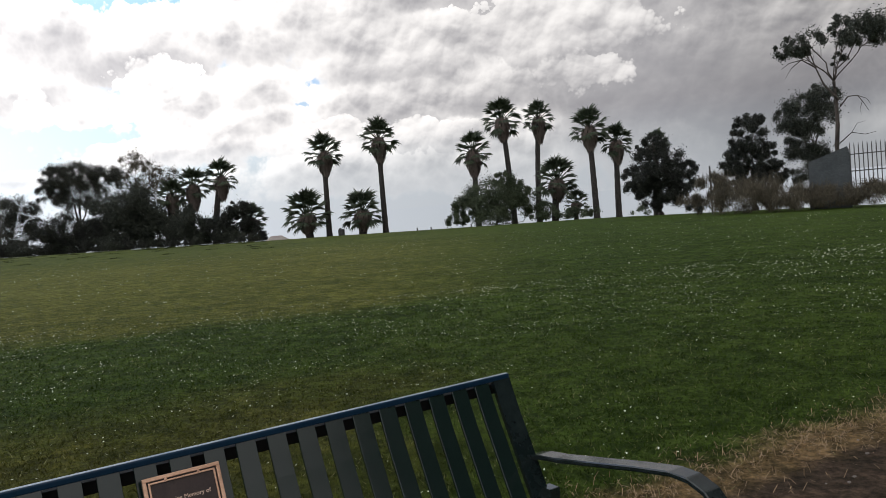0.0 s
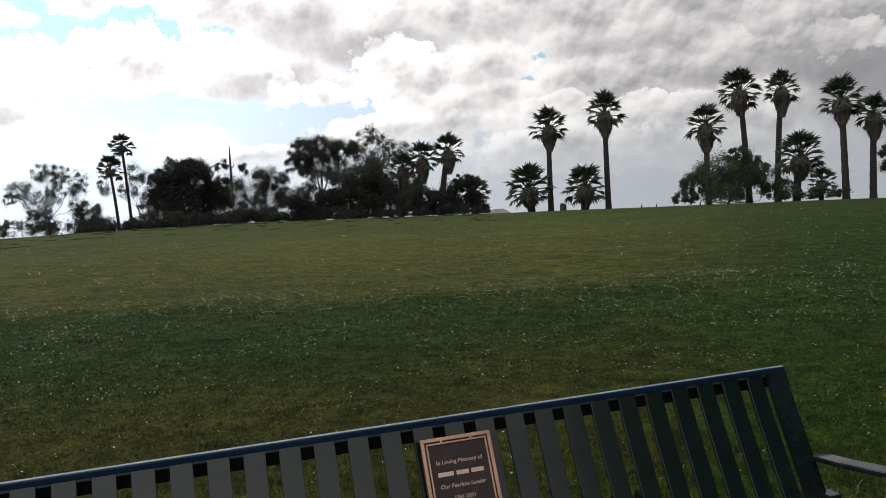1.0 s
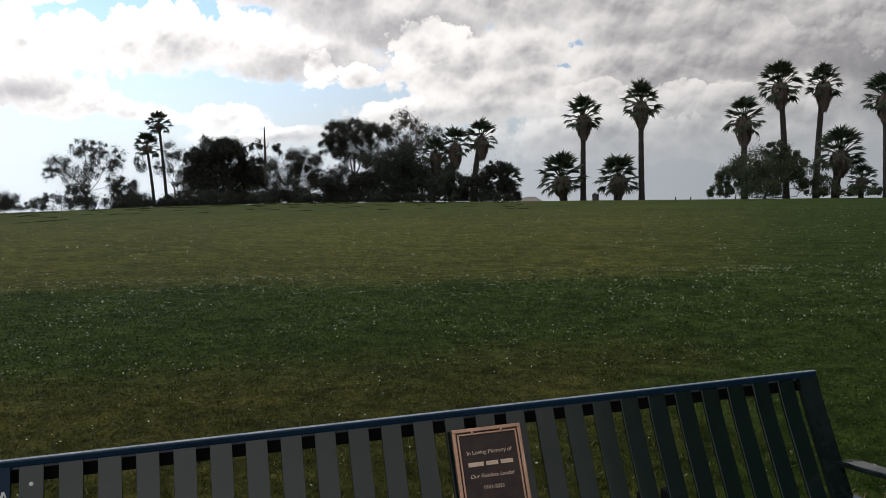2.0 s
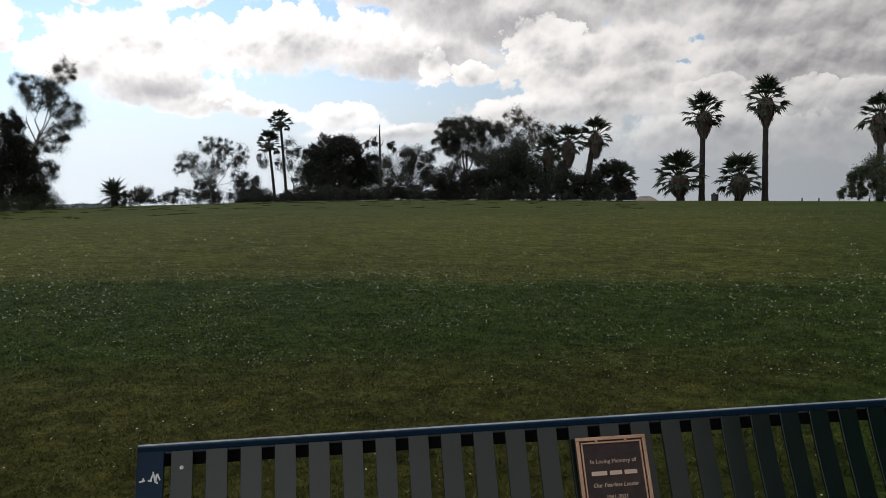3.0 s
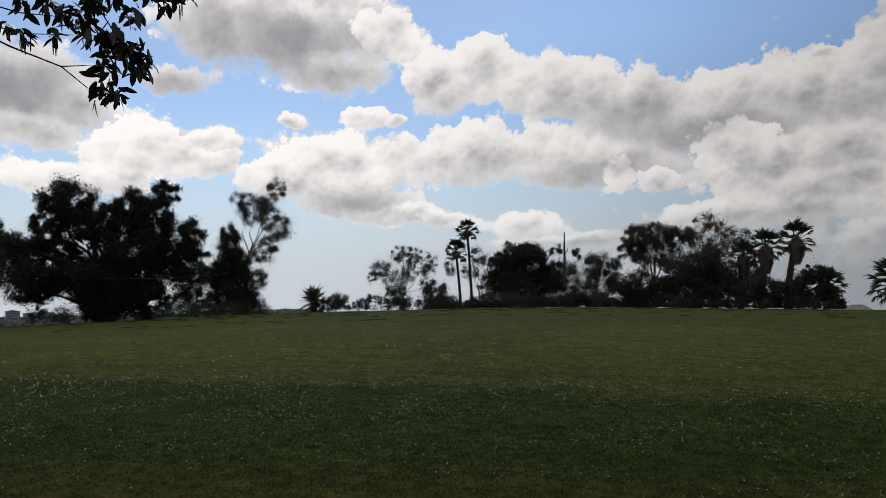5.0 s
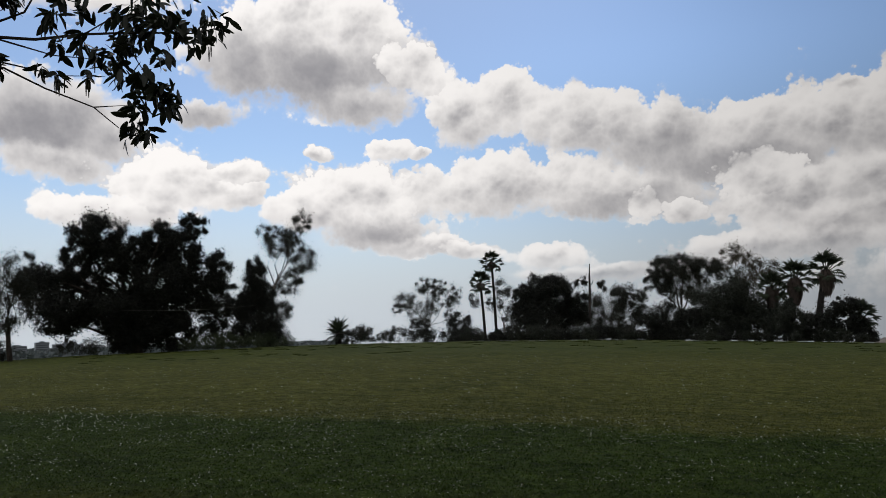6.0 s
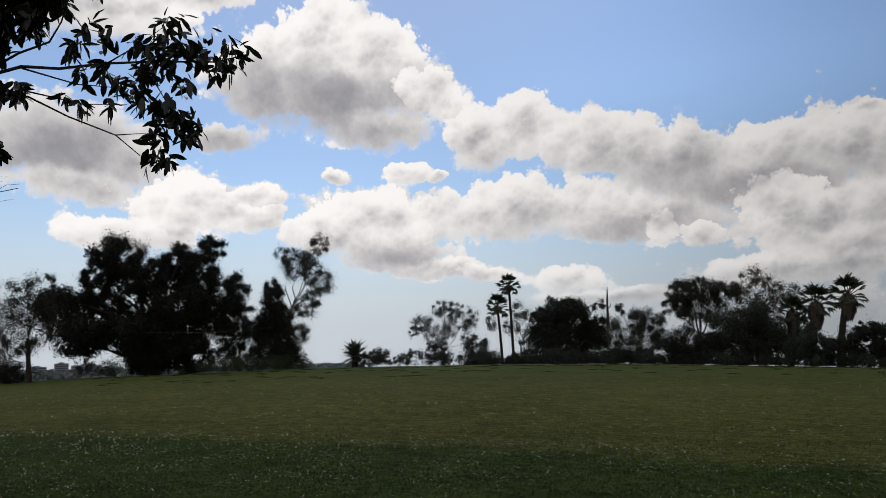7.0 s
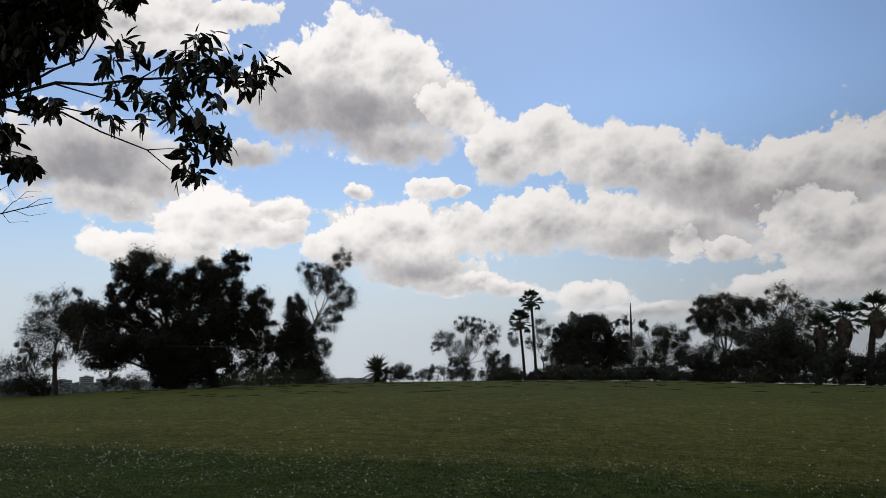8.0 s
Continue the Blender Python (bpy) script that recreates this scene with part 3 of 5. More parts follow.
box(bm, -LONG / 2 + 0.001, LONG / 2 - 0.001, -0.001, 0.009, 0.8695, 0.8708, 0.0004)
part("edge_shine", bm, EDGE_SHINE, bench, "pale painted highlight along the upper edge of the rail")
# bar coloured black so that the notches under the rail look shaded
bm = bmesh.new()
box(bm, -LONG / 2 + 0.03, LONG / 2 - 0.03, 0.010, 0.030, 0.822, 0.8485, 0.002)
part("back_bar", bm, SHADE_STEEL, bench)
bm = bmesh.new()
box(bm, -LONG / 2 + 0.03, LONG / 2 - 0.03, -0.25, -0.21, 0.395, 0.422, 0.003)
part("lower_bar", bm, SHADE_STEEL, bench)
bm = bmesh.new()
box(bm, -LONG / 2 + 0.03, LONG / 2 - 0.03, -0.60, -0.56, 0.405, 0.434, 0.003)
part("front_bar", bm, SHADE_STEEL, bench)
plates = {}
for s in (-1, 1):
    bm = bmesh.new()
    a, b = sorted((s * LONG / 2, s * (LONG / 2 - 0.052)))
    swept(bm, [(y - 0.002, z) for y, z in side[:-1]], a, b, 0.012)
    plates[s] = part("end_plate", bm, SKY_TINT_PAINT if s < 0 else ARM_PAINT, bench, "wider flat end bar with chipped paint")
    # arm: flat bar forward from the back, then bent down to the front leg
    arm = [(-0.085, 0.668), (-0.12, 0.676), (-0.18, 0.682), (-0.30, 0.700), (-0.44, 0.722), (-0.54, 0.735), (-0.585, 0.732), (-0.625, 0.716), (-0.655, 0.685), (-0.668, 0.64), (-0.670, 0.45)]
    bm = bmesh.new()
    e = s * (LONG / 2 + 0.004)
    a, b = sorted((e - 0.022, e + 0.024))
    swept(bm, arm, a, b, 0.012)
    bmesh.ops.bevel(bm, geom=list(bm.edges), offset=0.0025, segments=1, affect="EDGES")
    part("armrest", bm, ARM_PAINT, bench, "worn flat armrest bending down at the front")
    for y0, y1, z1 in ((-0.690, -0.650, 0.46), (-0.15, -0.11, 0.60)):
        bm = bmesh.new()
        box(bm, min(e - 0.02 * s, e + 0.015 * s), max(e - 0.02 * s, e + 0.015 * s), y0, y1, 0.0, z1, 0.003)
        part("leg", bm, PAINT, bench)
# bolts and a back bracket
for x, z in ((-LONG / 2 + 0.053 + 0.5 * pitch, 0.825), (LONG / 2 - 0.03, 0.826), (LONG / 2 - 0.018, 0.826)):
    bm = bmesh.new()
    bmesh.ops.create_cone(bm, cap_ends=True, segments=12, radius1=0.005, radius2=0.0035, depth=0.003, matrix=Matrix.Translation((x, -0.0125, z)) @ pose(0, 0, 0, 68))
    part("bolt", bm, CHIP, bench if x < 0 else plates[1], "bare bolt head")
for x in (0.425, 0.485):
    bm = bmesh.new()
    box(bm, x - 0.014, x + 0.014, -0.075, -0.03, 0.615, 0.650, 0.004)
    part("bracket", bm, SHADE_STEEL, bench)
# scratches on the end plate
bm = bmesh.new()
for x, z, w, h, tilt in ((-0.885, 0.811, 0.003, 0.016, 20), (-0.880, 0.813, 0.003, 0.02, -15), (-0.876, 0.810, 0.004, 0.017, 10), (-0.871, 0.812, 0.003, 0.014, -25), (-0.888, 0.806, 0.008, 0.003, 10), (-0.903, 0.806, 0.012, 0.003, -12), (-0.902, 0.808, 0.003, 0.009, 25), (-0.874, 0.802, 0.007, 0.004, 30)):
    bmesh.ops.create_cube(bm, size=1, matrix=Matrix.Translation((x, -0.0205 - 0.42 * (0.815 - z), z)) @ pose(0, 0, 0, -23, tilt, 0) @ Matrix.Diagonal((w, 0.0016, h, 1)))
part("scratch", bm, CHIP, plates[-1], "white chips and scratches in the paint")

# ---- plaque ----
PW, PH = 0.152, 0.178
plaque = thing("memorial_plaque", bench.matrix_world @ pose(0.0610, -0.026, 0.836, -23) @ pose(0, 0, -PH / 2), "bronze memorial plaque fixed to the bench slats", "plaque")


def frame_bars(bm, w, h, t, y0, y1, bev=0.0008):
    for x0, x1, z0, z1 in ((-w, w, h - t, h), (-w, w, -h, -h + t), (-w, -w + t, -h + t, h - t), (w - t, w, -h + t, h - t)):
        box(bm, x0, x1, y0, y1, z0, z1, bev)


bm = bmesh.new()
box(bm, -PW / 2, PW / 2, -0.005, 0.006, -PH / 2, PH / 2, 0.001)
part("plate", bm, BRONZE, plaque, "dark brown cast plate")
bm = bmesh.new()
frame_bars(bm, PW / 2, PH / 2, 0.0075, -0.009, 0.0)
part("outer_border", bm, COPPER, plaque, "raised copper-coloured border")
bm = bmesh.new()
frame_bars(bm, PW / 2 - 0.0105, PH / 2 - 0.0105, 0.0035, -0.008, 0.0, 0.0005)
part("inner_border", bm, COPPER, plaque, "thin raised copper-coloured line")
for x in (-0.032, 0.032):
    for z in (PH / 2 - 0.0095, -PH / 2 + 0.0095):
        bm = bmesh.new()
        bmesh.ops.create_uvsphere(bm, u_segments=12, v_segments=6, radius=0.0032, matrix=Matrix.Translation((x, -0.0085, z)) @ Matrix.Diagonal((1, 0.5, 1, 1)))
        part("screw", bm, COPPER, plaque)


def words(text, z, size, parent, shear=0.0):
    cu = bpy.data.curves.new("words", "FONT")
    cu.body, cu.size, cu.align_x, cu.align_y, cu.extrude, cu.shear = text, size, "CENTER", "CENTER", 0.0006, shear
    tmp = bpy.data.objects.new("tmp", cu)
    scene.collection.objects.link(tmp)
    dg = bpy.context.evaluated_depsgraph_get()
    me = bpy.data.meshes.new_from_object(tmp.evaluated_get(dg))
    bpy.data.objects.remove(tmp)
    bpy.data.curves.remove(cu)
    me.materials.clear()
    me.materials.append(LETTER)
    child("lettering", me, parent, pose(0, -0.0057, z, 90), "raised bronze words")


words("In Loving Memory of", 0.038, 0.0118, plaque)
words("Our Fearless Leader", -0.010, 0.0118, plaque, 0.25)
words("1941-2021", -0.034, 0.0110, plaque)
bm = bmesh.new()
for x0, x1 in ((-0.049, -0.016), (-0.010, 0.016), (0.022, 0.049)):
    box(bm, x0, x1, -0.0062, -0.005, 0.010, 0.0185)
part("lettering", bm, LETTER, plaque, "raised bronze bars in place of a line")


# ---- trees ----
def leaf_faces(centres, length, wide, droop=0.0):
    n = len(centres)
    d = rng.normal(0, 1, (n, 3))
    d[:, 2] -= droop
    d /= np.linalg.norm(d, axis=1)[:, None]
    e = np.cross(d, rng.normal(0, 1, (n, 3)))
    e /= np.linalg.norm(e, axis=1)[:, None]
    k = rng.uniform(0.6, 1.4, (n, 1))
    return np.stack([centres - d * length * k / 2, centres + e * wide * k / 2, centres + d * length * k / 2, centres - e * wide * k / 2], 1)


def crown_points(clumps, per_m2, ragged, base_z, airy):
    """Points of a crown: every clump is a heap of smaller tufts set on and in an ellipsoid."""
    out = []
    for cx, cz, rx, rz in clumps:
        cy = rng.uniform(-0.35, 0.35) * rx
        tufts = max(6, int(14 * rx * rz ** 0.5))
        v = rng.normal(0, 1, (tufts, 3))
        v /= np.linalg.norm(v, axis=1)[:, None]
        v *= rng.uniform(0.25, 0.92, (tufts, 1)) ** 0.6
        tc = np.array([cx, cy, cz]) + v * np.array([rx, rx, rz])
        n = int(per_m2 * (6.2 if airy else 4.0) * math.pi * rx * rz)
        pick = rng.integers(0, tufts, n)
        size = rng.uniform(0.5, 1.3, tufts)[pick][:, None] * ragged * (rx * rz) ** 0.5
        g = rng.normal(0, 1, (n, 3)) * size * 0.62
        p = tc[pick] + g
        out.append(p)
    p = np.concatenate(out)
    return p[p[:, 2] > base_z + 0.05]


def bend(a, b, sag, steps=6, wild=0.06):
    a, b = np.array(a, float), np.array(b, float)
    d = np.linalg.norm(b - a)
    pts = []
    for i in range(steps + 1):
        u = i / steps
        p = a + (b - a) * u
        p[2] += sag * d * 4 * u * (1 - u)
        if 0 < i < steps:
            p += rng.normal(0, wild * d / 3, 3)
        pts.append(tuple(p))
    return pts


def tree(name, label, category, az, dist, clumps, leaf=0.3, per_m2=60, ragged=0.30, mat=None, bark=None, girth=0.22, fork=0.45, limbs=True, twigs=2, droop=0.3, sink=0.0, slim=0.5, extra=()):
    """A tree with trunk, limbs and a leafy crown. clumps: (to the side, height over the plan's zero, half width, half height) in metres."""
    x, y, z = spot(az, dist)
    ob = thing(name, pose(x, y, 0, 0, 0, az), label, category)
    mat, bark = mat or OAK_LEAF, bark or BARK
    top = max(c[1] for c in clumps)
    if limbs:
        bm = bmesh.new()
        mid = sum(c[0] * c[2] for c in clumps) / sum(c[2] for c in clumps)
        crotch = (mid * 0.35, 0.0, z + (top - z) * fork)
        stem = bend((0, 0, z - 0.3), crotch, 0.0, 6, 0.04)
        tube(bm, stem, [girth * (1.35 - 0.55 * i / 6) for i in range(7)], 9)
        for cx, cz, rx, rz in clumps:
            start = stem[-1] if cz > crotch[2] else stem[max(1, int(6 * max(0.2, (cz - z) / max(crotch[2] - z, 0.1) - 0.25)))]
            g = girth * min(0.6, 0.25 + 0.08 * rx)
            way = bend(start, (cx, rng.uniform(-0.3, 0.3) * rx, cz), 0.05, 6, 0.10)
            tube(bm, way, [g * (1 - 0.11 * i) for i in range(7)], 6)
            for _ in range(twigs):
                v = rng.normal(0, 1, 3)
                v /= np.linalg.norm(v)
                tip = np.array(way[-1]) + v * np.array([rx, rx, rz]) * 0.85
                tube(bm, bend(way[int(rng.integers(3, 6))], tip, 0.04, 4, 0.12), [g * 0.38, g * 0.3, g * 0.22, g * 0.15, g * 0.07], 4)
        for pts, r in extra:
            tube(bm, pts, [r * (1 - 0.8 * i / (len(pts) - 1)) for i in range(len(pts))], 6)
        part("trunk", bm, bark, ob, smooth=True)
    airy = per_m2 < 60
    if not airy:
        leaf, per_m2 = leaf * 0.58, per_m2 * 2.5
    else:
        leaf, per_m2 = leaf * 0.62, per_m2 * 2.2
    p = crown_points(clumps, per_m2, ragged, z, airy)
    child("crown", soup("crown", leaf_faces(p, leaf, leaf * slim, droop), mat), ob)
    return ob


# fan palm fronds: a stalk and a pleated fan of pointed blades
def frond_mesh(name, size, seed, mat, spread=2.3, blades_n=17):
    r = random.Random(seed)
    v, f = [], []

    def quad(a, b, c, d):
        k = len(v)
        v.extend([a, b, c, d])
        f.append((k, k + 1, k + 2, k + 3))
    s = size
    quad((0, -0.02, 0), (0, 0.02, 0), (s * 0.58, 0.015, 0.04 * s), (s * 0.58, -0.015, 0.04 * s))
    quad((0, 0, 0.02), (0, 0, -0.02), (s * 0.58, 0, 0.02 * s), (s * 0.58, 0, 0.06 * s))
    for i in range(blades_n):
        a = (i / (blades_n - 1) - 0.5) * spread + r.uniform(-0.05, 0.05)
        ln = s * (0.50 - 0.06 * abs(a)) * r.uniform(0.82, 1.12)
        o = Vector((s * 0.55, 0, 0.04 * s))
        d = Vector((math.cos(a), math.sin(a), 0))
        e = Vector((-d.y, d.x, 0)) * s * 0.030
        droop = s * r.uniform(0.04, 0.18)
        mid = o + d * ln * 0.6 + Vector((0, 0, 0.03 * s - 0.05 * abs(a) * s))
        tip = o + d * ln - Vector((0, 0, droop))
        pleat = Vector((0, 0, 0.02 * s))
        k = len(v)
        v.extend([tuple(o), tuple(mid + e - pleat), tuple(mid - e - pleat), tuple(tip), tuple(mid + pleat)])
        f.extend([(k, k + 1, k + 4), (k, k + 4, k + 2), (k + 1, k + 3, k + 4), (k + 4, k + 3, k + 2)])
    return mesh_of(name, v, f, mat)


FRONDS = [frond_mesh("frond", 1.0, i, FROND, 2.0 + 0.3 * (i % 2), 14 + i) for i in range(4)]


def feather_mesh(seed):
    r = random.Random(seed)
    v, f = [], []
    for i in range(26):
        u = i / 25
        o = Vector((u, 0, 0.28 * u - 0.55 * u * u))
        for s in (-1, 1):
            ln = 0.30 * math.sin(math.pi * min(0.95, 0.15 + u * 0.85)) * r.uniform(0.85, 1.1)
            t = o + Vector((0.5 * ln, s * ln, -0.25 * ln))
            k = len(v)
            v.extend([tuple(o), tuple(o + Vector((0.035, 0, 0))), tuple(t)])
            f.append((k, k + 1, k + 2))
    k = len(v)
    for i in range(7):
        u = i / 6
        v.extend([(u, -0.012, 0.28 * u - 0.55 * u * u), (u, 0.012, 0.28 * u - 0.55 * u * u)])
    f.extend([(k + 2 * i, k + 2 * i + 1, k + 2 * i + 3, k + 2 * i + 2) for i in range(6)])
    return mesh_of("frond", v, f, FROND)


def palm(label, az, dist, lean, top, reach, skirt, girth=0.25, count=30, up=0.35, feather=False, group="fan palms on the crest", bulky=1.0):
    """A fan palm: ringed trunk, a skirt of dead fronds and a crown of living ones. top: height of the crown's heart."""
    x, y, z = spot(az, dist)
    ob = thing("palm_tree", pose(x, y, z, 0, 0, az), label, "palm tree", group)
    h = top - z
    bm = bmesh.new()
    steps = 16
    tube(bm, [(lean * (i / steps) ** 1.5, 0, -0.4 + (h + 0.4) * i / steps) for i in range(steps + 1)],
         [girth * (1.25 - 0.35 * i / steps) * (1.05 if i % 2 else 0.97) * (1.25 if i == 0 else 1) for i in range(steps + 1)], 12)
    part("trunk", bm, PALM_BARK, ob, smooth=True)
    # skirt: broad under the crown, drawn in to a ragged point
    n = int(620 * bulky)
    a = rng.uniform(0, 6.283, n)
    t = rng.random(n) ** 0.85
    body = np.interp(t, (0.0, 0.18, 0.42, 0.72, 1.0), (0.55, 0.95, 1.0, 0.62, 0.08))
    rad = (girth * 0.75 + reach * 0.34 * body) * rng.uniform(0.70, 1.06, n)
    zz = h - 0.15 - t * (skirt * 0.86 - 0.2)
    ln = rng.uniform(0.45, 0.9, n) * min(0.9, skirt * 0.4)
    base = np.stack([lean + rad * 0.72 * np.cos(a), rad * 0.72 * np.sin(a), zz + ln * 0.45], -1)
    tip = np.stack([lean + rad * np.cos(a), rad * np.sin(a), zz - ln * 0.6], -1)
    w = np.stack([-np.sin(a), np.cos(a), np.zeros(n)], -1) * rng.uniform(0.04, 0.11, (n, 1))
    mid = (base + tip) / 2 + np.stack([np.cos(a), np.sin(a), np.zeros(n)], -1) * 0.06
    if skirt > 0.2:
        child("skirt", soup("skirt", np.stack([base, mid - w, tip, mid + w], 1), SKIRT), ob, None, "hanging skirt of dead brown fronds")
    for i in range(count):
        u = (i + 0.5) / count
        if feather:
            tilt = 88 - 112 * u ** (0.8 + up) + rng.uniform(-6, 6)
        else:
            tilt = 84 - 124 * u ** 1.05 + rng.uniform(-7, 7)
        size = reach * (1.10 - 0.08 * u) * rng.uniform(0.86, 1.10)
        turn = i * 137.5 + rng.uniform(-10, 10)
        me = FEATHERS[i % 2] if feather else FRONDS[i % 4]
        child("frond", me, ob, pose(lean, 0, h - 0.18 - 0.35 * u, 0, 0, turn) @ pose(0, 0, 0, 0, -tilt, 0) @ pose(0, 0, 0, rng.uniform(-25, 25)) @ Matrix.Diagonal((size, size, size, 1)))
    return ob


FEATHERS = [feather_mesh(3), feather_mesh(4)]
TALL = "tall fan palm with a slim dark trunk and brown skirt"
SHORT = "short young fan palm spreading low on the crest"
palm(TALL, 8.20, 84, 0.22, 8.22, 2.07, 3.03)
palm(TALL, 4.17, 84, 0.08, 9.22, 2.07, 3.19)
palm(SHORT, 9.58, 83, -0.15, 1.9, 2.5, 2.4, 0.34, 34, 0.1)
palm(SHORT, 5.82, 83, 0.13, 1.7, 2.3, 2.4, 0.34, 34, 0.1)
palm(TALL, -2.57, 80, 0.0, 6.77, 1.97, 3.19)
palm(TALL, -5.16, 82, -0.48, 9.88, 2.07, 2.82)
palm(TALL, -6.92, 84, 0.69, 9.85, 1.77, 3.17)
palm(TALL, -10.98, 78, -0.13, 7.81, 1.92, 2.78)
palm(TALL, -12.51, 80, 0.24, 6.35, 1.69, 2.71)
palm("bushy fan palm with a thick skirt among shrubs", -8.05, 80, 0.45, 3.1, 2.25, 2.5, 0.3, 32, 0.15)
palm(SHORT, -9.52, 80, 0.12, 0.7, 1.3, 0.9, 0.2, 26, 0.1)
palm("fan palm rising behind a dark round tree", -15.1, 66, 0.35, 5.0, 1.1, 1.0, 0.22, 30)
palm("slender tall palm above airy gum trees", 37.38, 110, -0.4, 10.97, 1.7, 1.2, 0.17, 30, group="slender palms", bulky=0.4)
palm("slender palm leaning beside a taller one", 38.18, 110, -0.52, 8.12, 1.75, 1.3, 0.17, 30, group="slender palms", bulky=0.4)
palm("shaggy fan palm with a heavy brown skirt", 16.07, 90, 1.2, 6.8, 1.95, 3.0, 0.3, 27, group="shaggy palms in the grove")
palm("shaggy fan palm half hidden by trees", 17.61, 90, 0.63, 6.1, 1.95, 3.2, 0.3, 27, group="shaggy palms in the grove")
palm("shaggy fan palm half hidden by trees", 18.98, 90, 0.53, 5.3, 1.7, 2.6, 0.3, 34, group="shaggy palms in the grove")
palm("low fan palm at the edge of the grove", 13.70, 88, 0.25, 1.9, 1.7, 1.5, 0.3, 34, 0.15)
palm("low feather palm beside a bush", 48.71, 95, 0.0, 1.7, 1.9, 0.3, 0.35, 44, 0.15, True)

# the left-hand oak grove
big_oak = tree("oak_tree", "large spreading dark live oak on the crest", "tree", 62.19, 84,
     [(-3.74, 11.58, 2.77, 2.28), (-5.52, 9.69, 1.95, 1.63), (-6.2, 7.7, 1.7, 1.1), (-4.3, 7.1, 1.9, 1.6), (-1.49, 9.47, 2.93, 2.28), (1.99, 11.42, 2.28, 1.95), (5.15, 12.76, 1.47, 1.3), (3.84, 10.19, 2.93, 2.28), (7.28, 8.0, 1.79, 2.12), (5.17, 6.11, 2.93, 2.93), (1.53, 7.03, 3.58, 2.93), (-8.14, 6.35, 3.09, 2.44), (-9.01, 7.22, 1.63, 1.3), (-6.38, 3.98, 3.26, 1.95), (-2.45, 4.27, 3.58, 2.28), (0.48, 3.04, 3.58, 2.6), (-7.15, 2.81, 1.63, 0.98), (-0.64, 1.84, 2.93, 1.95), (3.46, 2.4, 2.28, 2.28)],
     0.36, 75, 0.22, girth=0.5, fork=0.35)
tree("young_tree", "airy small tree with a bare slanting trunk", "tree", 69.68, 74,
     [(-0.62, 7.26, 1.8, 1.6), (-1.43, 5.2, 1.72, 1.72), (-2.24, 3.68, 1.15, 1.15), (0.65, 5.22, 1.3, 2.1), (-0.84, 3.1, 1.72, 1.0), (1.21, 8.08, 0.6, 1.15)], 0.2, 42, 0.30, AIRY_LEAF, girth=0.17, fork=0.5, twigs=5)
tree("shrub", "dark dense shrub on the crest", "shrub", 71.77, 76, [(-0.54, 1.45, 2.65, 1.6), (1.57, 0.65, 1.77, 0.88)], 0.25, 70, 0.28, limbs=False)
tree("shrub", "low loose shrub at the crest", "shrub", 65.48, 80, [(-0.02, 0.89, 2.3, 0.9), (-1.6, 1.2, 0.8, 0.7)], 0.2, 35, 0.30, AIRY_LEAF, limbs=False)
tree("gum_tree", "thin-stemmed trees in shade behind the oak", "tree", 56.72, 95, [(-0.08, 4.94, 1.9, 2.4), (-1.6, 3.8, 1.7, 2.3), (1.34, 3.7, 1.4, 2.2), (0.58, 6.5, 1.2, 1.4), (0.0, 2.0, 2.8, 1.4)], 0.24, 62, 0.26, OAK_LEAF, girth=0.15)
tree("brush", "rank grass and brush under the trees", "brush", 56.72, 82, [(-1.79, 0.84, 3.6, 0.8), (0.88, 1.0, 1.91, 0.8), (4.21, 0.9, 3.18, 0.8)], 0.28, 70, 0.28, GREEN_LEAF, limbs=False, slim=0.3, droop=-0.8)
tree("cypress_tree", "dense dark columnar tree beside a gum", "tree", 54.20, 86, [(-0.41, 7.18, 1.6, 2.5), (-0.2, 3.6, 2.4, 2.8), (0.31, 1.6, 3.2, 1.4), (-1.02, 4.91, 1.6, 2.2), (-0.5, 9.0, 1.0, 1.1), (0.6, 5.6, 1.3, 1.6)], 0.3, 80, 0.24, girth=0.25, fork=0.5)
tree("gum_tree", "tall airy gum tree with drooping leaves", "tree", 53.67, 90, [(3.8, 14.06, 1.4, 1.3), (1.41, 11.95, 2.2, 1.8), (4.17, 9.86, 1.4, 1.74), (2.78, 11.25, 1.6, 1.9), (2.13, 7.1, 1.6, 1.4), (1.48, 4.03, 1.4, 2.0), (0.03, 12.99, 1.3, 1.0), (3.3, 8.2, 1.2, 1.2)], 0.24, 44, 0.28, AIRY_LEAF, PALE_BARK, 0.2, 0.5, twigs=4, droop=1.2, slim=0.35)
# middle of the skyline
tree("shrub", "rounded bush at a feather palm", "shrub", 47.84, 94, [(0.0, 1.03, 1.6, 0.9), (1.6, 1.3, 1.5, 0.8)], 0.22, 50, 0.28, AIRY_LEAF, limbs=False)
tree("shrub", "low ragged bushes along the crest", "shrub", 46.40, 95, [(-1.23, 1.5, 1.6, 0.9), (2.48, 1.1, 1.88, 0.75), (2.7, 1.8, 0.7, 0.6), (1.0, 0.8, 1.4, 0.5)], 0.22, 42, 0.3, AIRY_LEAF, limbs=False)
tree("gum_tree", "airy many-stemmed gum on the skyline", "tree", 42.41, 105, [(0.13, 7.48, 1.7, 1.2), (-2.66, 5.69, 1.5, 1.5), (1.74, 7.3, 1.2, 1.3), (3.55, 6.05, 1.2, 1.7), (-0.86, 3.7, 1.9, 1.6), (-3.6, 4.56, 0.9, 0.9), (3.26, 3.4, 1.2, 2.0), (1.2, 5.2, 1.2, 1.3)], 0.24, 30, 0.28, AIRY_LEAF, PALE_BARK, 0.17, 0.3, twigs=4, droop=0.8)
